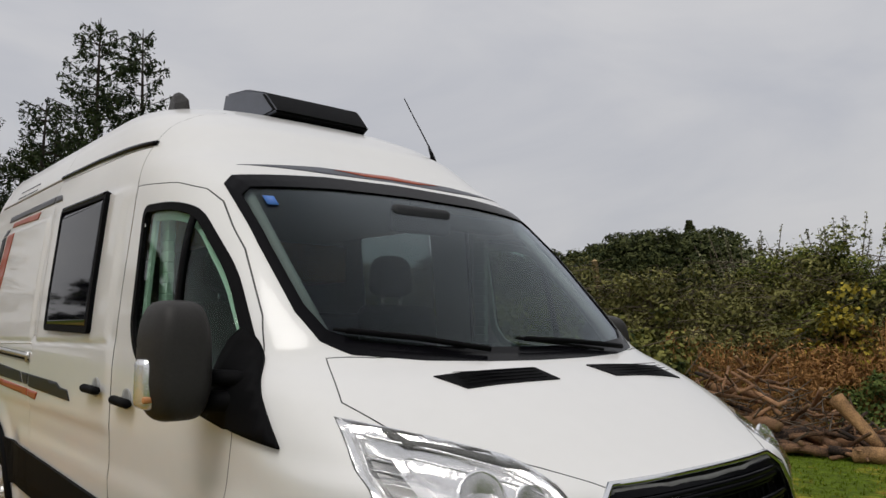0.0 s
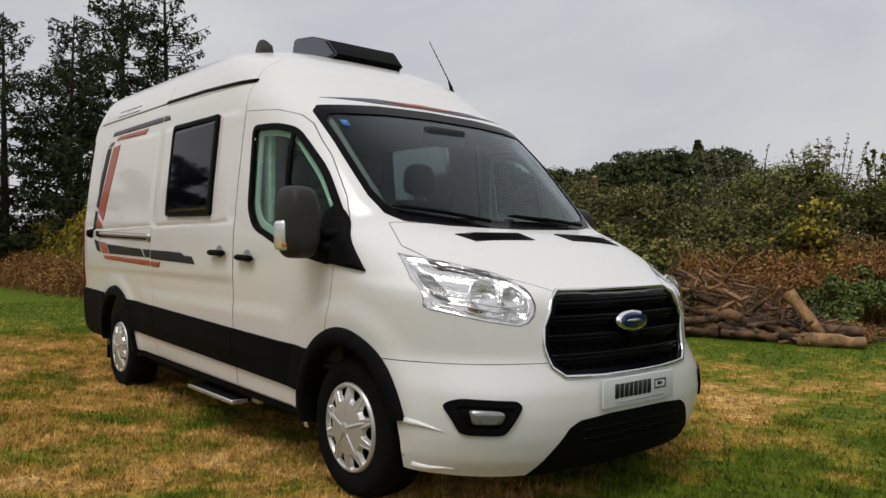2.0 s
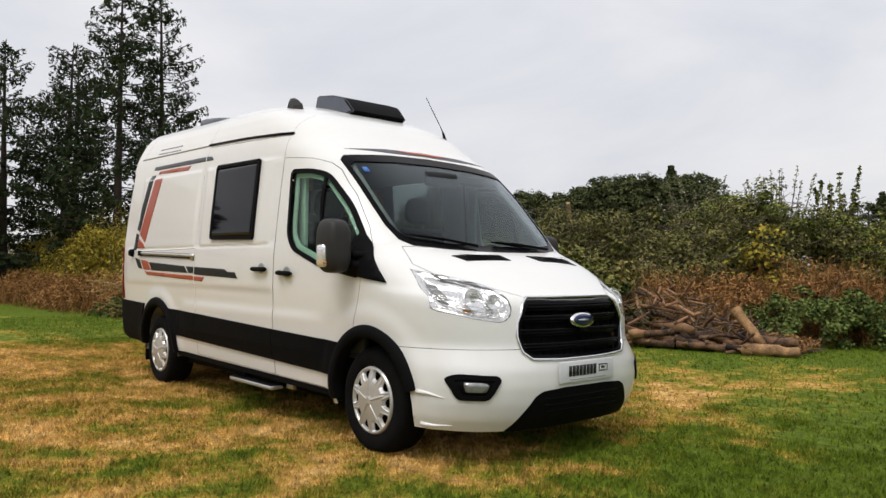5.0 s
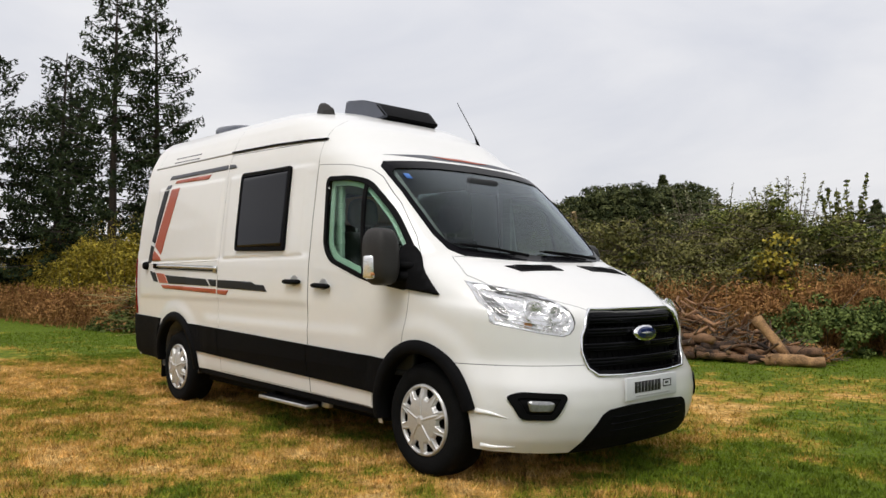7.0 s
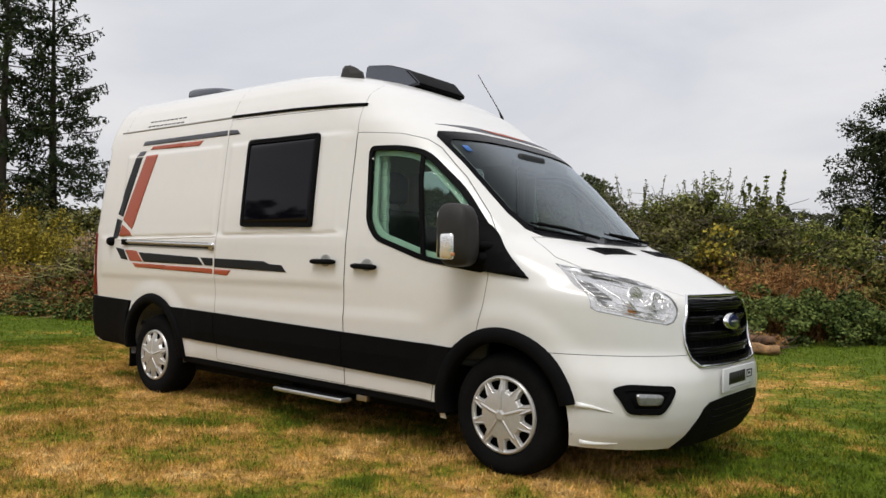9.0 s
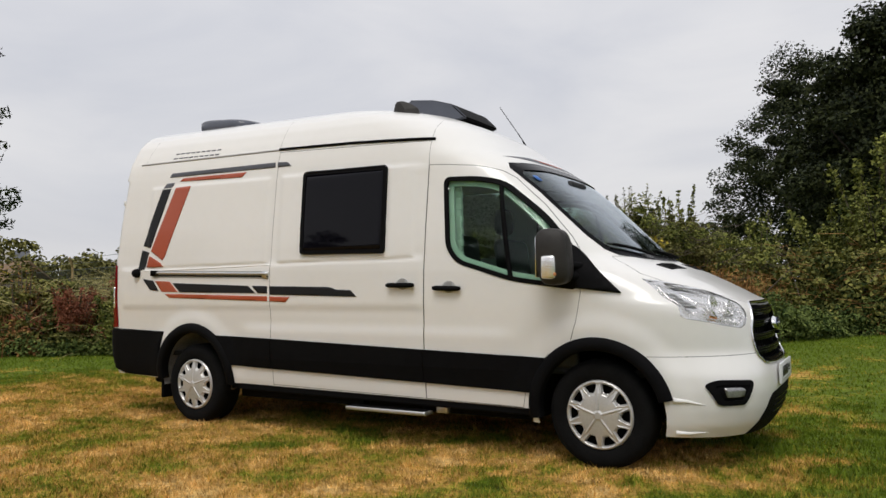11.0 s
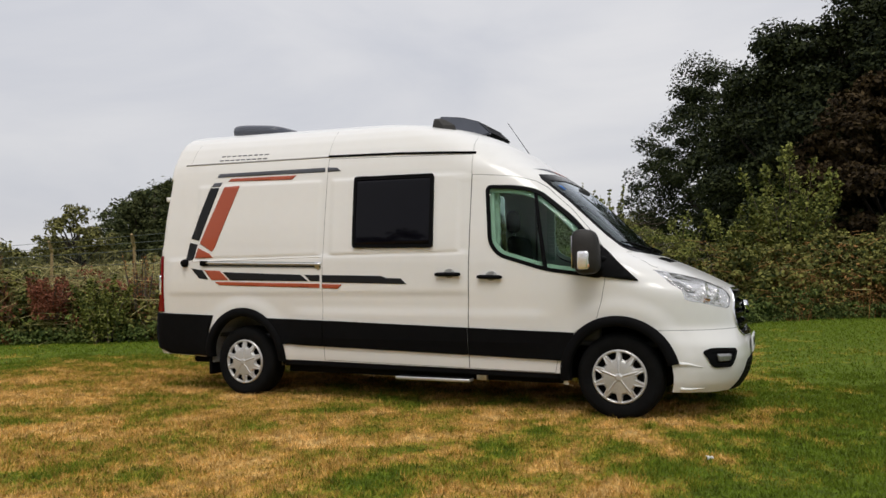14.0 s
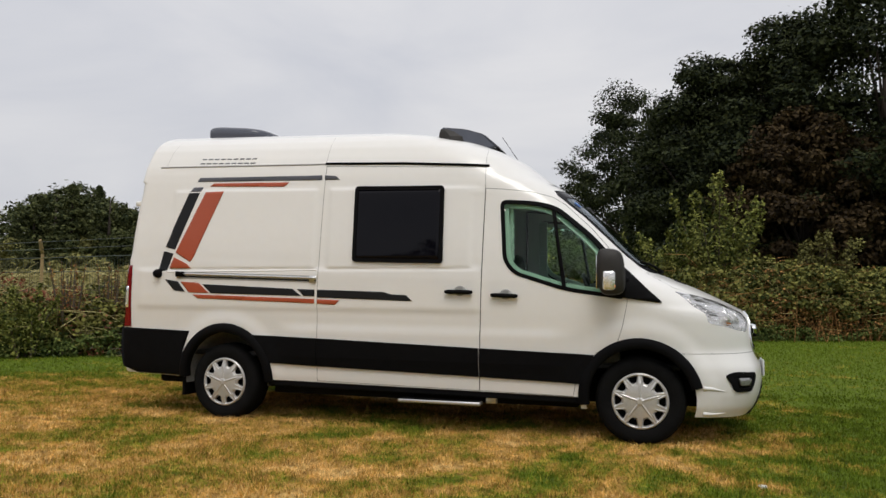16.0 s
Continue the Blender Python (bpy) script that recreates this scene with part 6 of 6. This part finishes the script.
for k, (x, y, f, blunt) in enumerate(spots):
    which = (1, 3)[k // 2 % 2] if blunt else (0, 2)[k // 2 % 2]
    one = copy_thing(pines[which], pose(0, 0, 0)) if which in used else pines[which]
    used.add(which)
    one.matrix_basis = pose(x, y, 0, 0, 0, 83 * k) @ Matrix.Diagonal((f * 1.05, f * 1.05, f, 1))


def bare_tree(at, height, seed):
    rng = np.random.default_rng(seed)
    tree = thing("thin_tree", "thinly leaved autumn tree behind the fence", "tree", at=at)
    starts, ends, tips = [], [], [(np.array([0, 0, height * 0.3]), np.array([0, 0, 1.0]), height * 0.3)]
    starts.append(np.zeros(3))
    ends.append(np.array([0, 0, height * 0.3]))
    for level in range(5):
        more = []
        for p, d, length in tips:
            for j in range(3):
                nd = d + rng.normal(0, 0.55, 3)
                nd /= np.linalg.norm(nd)
                q = p + nd * length * rng.uniform(0.5, 0.9)
                starts.append(p)
                ends.append(q)
                more.append((q, nd, length * 0.68))
        tips = more
    stem_mesh("branch_wood", starts, ends, 0.05, 0.02, M_TWIG, tree)
    pts = np.repeat(np.array([t[0] for t in tips]), 9, axis=0)
    leaf_mesh("crown", pts + rng.normal(0, 0.28, pts.shape), 0.22, M_OLIVE, tree)
    return tree


bare_tree((-40, 24.5, 0), 2.4, 401)
broadleaf((-36, 24, 0), 5.6, 4.0, 400, M_OLIVE, 6000, 0.19, 60, 0.22, "round thinly leaved autumn tree behind the fence")["group"] = "scrub beyond the fence"
for k, (x, y, h, w) in enumerate(((-40, 28, 3.6, 6), (-47, 26, 3.6, 7), (-52, 20, 3.4, 7), (-55, 12, 3.6, 8), (-34, 30, 3.2, 5), (-46, 33, 4.4, 8), (-53, 29, 4.2, 8), (-60, 24, 4.6, 9), (-40, 37, 4.6, 8), (-34, 40, 4.8, 8))):
    broadleaf((x, y, 0), h, w, 420 + k, M_OLIVE, 2600, 0.34, 30, 0.02, "low autumn scrub beyond the fence")["group"] = "scrub beyond the fence"

rng = np.random.default_rng(77)
gx = rng.uniform(-60, -9, 42000)
gy = 9.4 - (gx + 1.7) * 0.246 + rng.uniform(1.5, 14, 42000)
tall = np.stack([gx, gy, rng.uniform(0.05, 1.0, 42000) ** 0.6 * (1.95 + 0.2 * waves(gx, 0.7, 3))], 1)
leaf_mesh("tall_grass", tall, 0.34, M_PALE, None, "tall pale dry grass beyond the fence", "grass", "stuff", 0.22, 0.5)

# ---- fence of cranked concrete posts ----
fence = thing("fence", "wire fence on cranked concrete posts behind the hedge", "fence")
FENCE = [(-1.7 - 6.5 * k, 9.4 + 1.6 * k) for k in range(1, 8)]
for x, y in FENCE:
    bm = bmesh.new()
    tube(bm, [(x, y, 0), (x, y, 2.45), (x + 0.05, y - 0.10, 2.62), (x + 0.16, y - 0.28, 2.92)], [0.085, 0.075, 0.075, 0.06], 4)
    part("post", bm, M_CONCRETE, fence, "yellowed concrete fence post", smooth=False)
for z, r in ((0.3, 0.012), (0.8, 0.012), (1.3, 0.012), (1.8, 0.012), (2.3, 0.014), (2.6, 0.010), (2.85, 0.010)):
    bm = tube(bmesh.new(), [(x + (z > 2.5) * (z - 2.4) * 0.4, y - (z > 2.5) * (z - 2.4) * 0.6, z) for x, y in FENCE], r, 4)
    part("wire", bm, M_WIRE, fence)
starts, ends = [], []
for (x0, y0), (x1, y1) in zip(FENCE, FENCE[1:]):
    for k in range(46):
        t = k / 46
        x, y = x0 + (x1 - x0) * t, y0 + (y1 - y0) * t
        starts.append((x, y, 0.05))
        ends.append((x, y, 2.35))
stem_mesh("wire_mesh", starts, ends, 0.006, 0.006, M_WIRE, fence, kind="stuff")


def house(at, turn, w, d, h, roof, roof_mat, label):
    place_ob = thing("house", label, "house", at=at)
    place_ob.rotation_euler = (0, 0, radians(turn))
    part("wall", box(bmesh.new(), -w / 2, w / 2, -d / 2, d / 2, 0, h), M_RENDER, place_ob)
    bm = bmesh.new()
    o = 0.4
    a = [bm.verts.new((x, y, z)) for x in (-w / 2 - o, w / 2 + o) for y, z in ((-d / 2 - o, h - 0.15), (0, h + roof), (d / 2 + o, h - 0.15), (0, h + roof - 0.2))]
    for f in ((0, 1, 5, 4), (1, 2, 6, 5), (0, 3, 2, 1), (4, 5, 6, 7), (0, 4, 7, 3), (2, 3, 7, 6)):
        bm.faces.new([a[i] for i in f])
    bmesh.ops.recalc_face_normals(bm, faces=bm.faces[:])
    part("roof", bm, roof_mat, place_ob, smooth=False)
    part("chimney", box(bmesh.new(), w * 0.25, w * 0.25 + 0.5, -0.25, 0.25, h + roof * 0.5, h + roof + 0.7), M_RENDER, place_ob)
    for x in (-w / 4, w / 4):
        part("window", box(bmesh.new(), x - 0.5, x + 0.5, -d / 2 - 0.04, -d / 2 + 0.02, 0.9, 2.0), M_GLOSSBLACK, place_ob)
    return place_ob


house((-66, 28, 0), 60, 9, 7, 2.3, 2.6, M_SLATE, "far house with a grey slate roof")
house((-48.5, 20.5, 0), 20, 6, 5, 1.7, 1.5, M_BROWNROOF, "low shed with a brown gabled roof")
bm = tube(bmesh.new(), [(-50, 20, 0), (-50, 20, 5.0)], 0.08, 8)
tagged(part("white_pole", bm, M_PLATE, None, "thin white pole beyond the field"), category="pole")


# ---- log pile ----
def log(p, q, r, seed, label="short bark-covered log in the pile", mat=M_LOGBARK):
    rng = np.random.default_rng(seed)
    p, q = Vector(p), Vector(q)
    bm = bmesh.new()
    steps = 5
    pts = [p.lerp(q, k / steps) + Vector(rng.normal(0, r * 0.13, 3)) * (0 < k < steps) for k in range(steps + 1)]
    tube(bm, pts, [r * (1 - 0.18 * k / steps) * rng.uniform(0.95, 1.05) for k in range(steps + 1)], 8)
    for v in bm.verts:
        v.co += Vector(rng.normal(0, r * 0.12, 3))
    for f in bm.faces:
        f.material_index = 1 if len(f.verts) > 4 else 0
    return tagged(part("log", bm, mat, None, label, True, (M_LOGEND,)), category="log", group="logs in the pile")


rng = np.random.default_rng(21)
log((-1.42, 6.72, 0.085), (-0.72, 7.02, 0.085), 0.088, 1, "thick pale log lying on the grass", M_PALELOG)
log((-1.70, 7.02, 0.66), (-1.24, 7.00, 0.14), 0.080, 2, "pale log leaning on the pile", M_PALELOG)
log((-1.35, 7.10, 0.20), (-0.85, 7.26, 0.20), 0.075, 3)
for k in range(150):
    u = rng.uniform(0, 1)
    x = -3.55 + 2.3 * u
    y = 6.15 + 0.62 * (x + 3.55) * 0.62 + rng.uniform(-0.15, 0.95)
    mound = 0.85 * math.exp(-((x + 2.85) / 0.85) ** 2) + 0.24
    z = rng.uniform(0.06, 1.0) * mound * min(1, 0.35 + (y - 6.0 - 0.38 * (x + 3.55)) * 0.9)
    if k < 34:
        r, length = rng.uniform(0.045, 0.08), rng.uniform(0.35, 0.95)
        a, rise = 0.37 + rng.normal(0, 0.45), rng.normal(0, 0.16)
        z *= 0.6
    else:
        r, length = rng.uniform(0.010, 0.032), rng.uniform(0.25, 0.8)
        a, rise = rng.uniform(0, 6.28), rng.normal(0, 0.38)
    z = max(z, r)
    d = Vector((math.cos(a), math.sin(a), rise)).normalized() * length / 2
    c = Vector((x, y, z))
    lo = min((c - d).z, (c + d).z)
    c.z += max(0, r - lo)
    log(c - d, c + d, r, 500 + k)
starts, ends = [], []
for k in range(240):
    x = rng.uniform(-3.7, -0.9)
    y = 6.2 + 0.38 * (x + 3.55) + rng.uniform(-0.1, 1.0)
    z = rng.uniform(0.03, 0.75) * math.exp(-((x + 2.7) / 1.1) ** 2)
    a = rng.uniform(0, 2 * np.pi)
    starts.append((x, y, z + 0.02))
    ends.append((x + math.cos(a) * 0.3, y + math.sin(a) * 0.3, z + rng.uniform(-0.02, 0.25)))
stem_mesh("loose_twigs", starts, ends, 0.012, 0.005, M_TWIG, None, "loose brown twigs among the logs", "twigs", "stuff")
pts = np.array([(-3.7 + 2.8 * a, 6.15 + 0.38 * 2.8 * a + 0.1 + 0.9 * b, 0.03 + 0.5 * c * b * (1 - 0.6 * a)) for a, b, c in rng.uniform(0, 1, (9000, 3))])
leaf_mesh("leaf_litter", pts, 0.055, M_DRY, None, "brown leaf litter among the logs", "leaf litter", "stuff")

# ---- grass blades ----
rng = np.random.default_rng(31)


def blades(name, count, xs, ys, h0, h1, width, label, power=1.0, tufts=0):
    x = rng.uniform(*xs, count)
    y = ys[0] + (ys[1] - ys[0]) * rng.uniform(0, 1, count) ** power
    tall = np.ones(count)
    if tufts:
        cx, cy = rng.uniform(*xs, tufts), ys[0] + (ys[1] - ys[0]) * rng.uniform(0, 1, tufts) ** power
        pick = rng.integers(0, tufts, count)
        spread = rng.uniform(0.03, 0.13, tufts)[pick]
        x, y = cx[pick] + rng.normal(size=count) * spread, cy[pick] + rng.normal(size=count) * spread
        tall = rng.uniform(0.6, 1.3, tufts)[pick]
    foot_y = np.interp(x, HEDGE[:, 0], HEDGE[:, 1]) + 0.3
    keep = y < foot_y
    x, y, tall = x[keep], y[keep], tall[keep]
    k = len(x)
    a = rng.uniform(0, 2 * np.pi, k)
    h = rng.uniform(h0, h1, k) * tall
    lean = rng.uniform(0.1, 0.9, k) * h
    b = rng.uniform(0, 2 * np.pi, k)
    v = np.empty((k, 3, 3))
    v[:, 0] = np.stack([x + np.cos(a) * width, y + np.sin(a) * width, np.zeros(k)], 1)
    v[:, 1] = np.stack([x - np.cos(a) * width, y - np.sin(a) * width, np.zeros(k)], 1)
    v[:, 2] = np.stack([x + np.cos(b) * lean, y + np.sin(b) * lean, h], 1)
    return flat_mesh(name, v.reshape(-1, 3), np.arange(3 * k), 3, M_BLADE, None, label, "grass", "stuff")


blades("short_grass", 230000, (-9.0, 3.6), (-5.0, 1.5), 0.010, 0.030, 0.0045, "short mown grass, partly dry", 1.2)
blades("grass_tufts", 150000, (-8.0, 4.5), (-5.5, 2.5), 0.018, 0.046, 0.0045, "uneven tufts in the mown grass", 1.1, 2600)
blades("grass", 110000, (-15, 7), (-1.0, 15), 0.015, 0.045, 0.008, "mown grass before the hedge")
tagged(part("white_scrap", box(bmesh.new(), 0.74, 0.79, -2.12, -2.09, 0.0, 0.02, 0.006), M_PLATE, None, "small white scrap lying on the grass"), category="scrap")
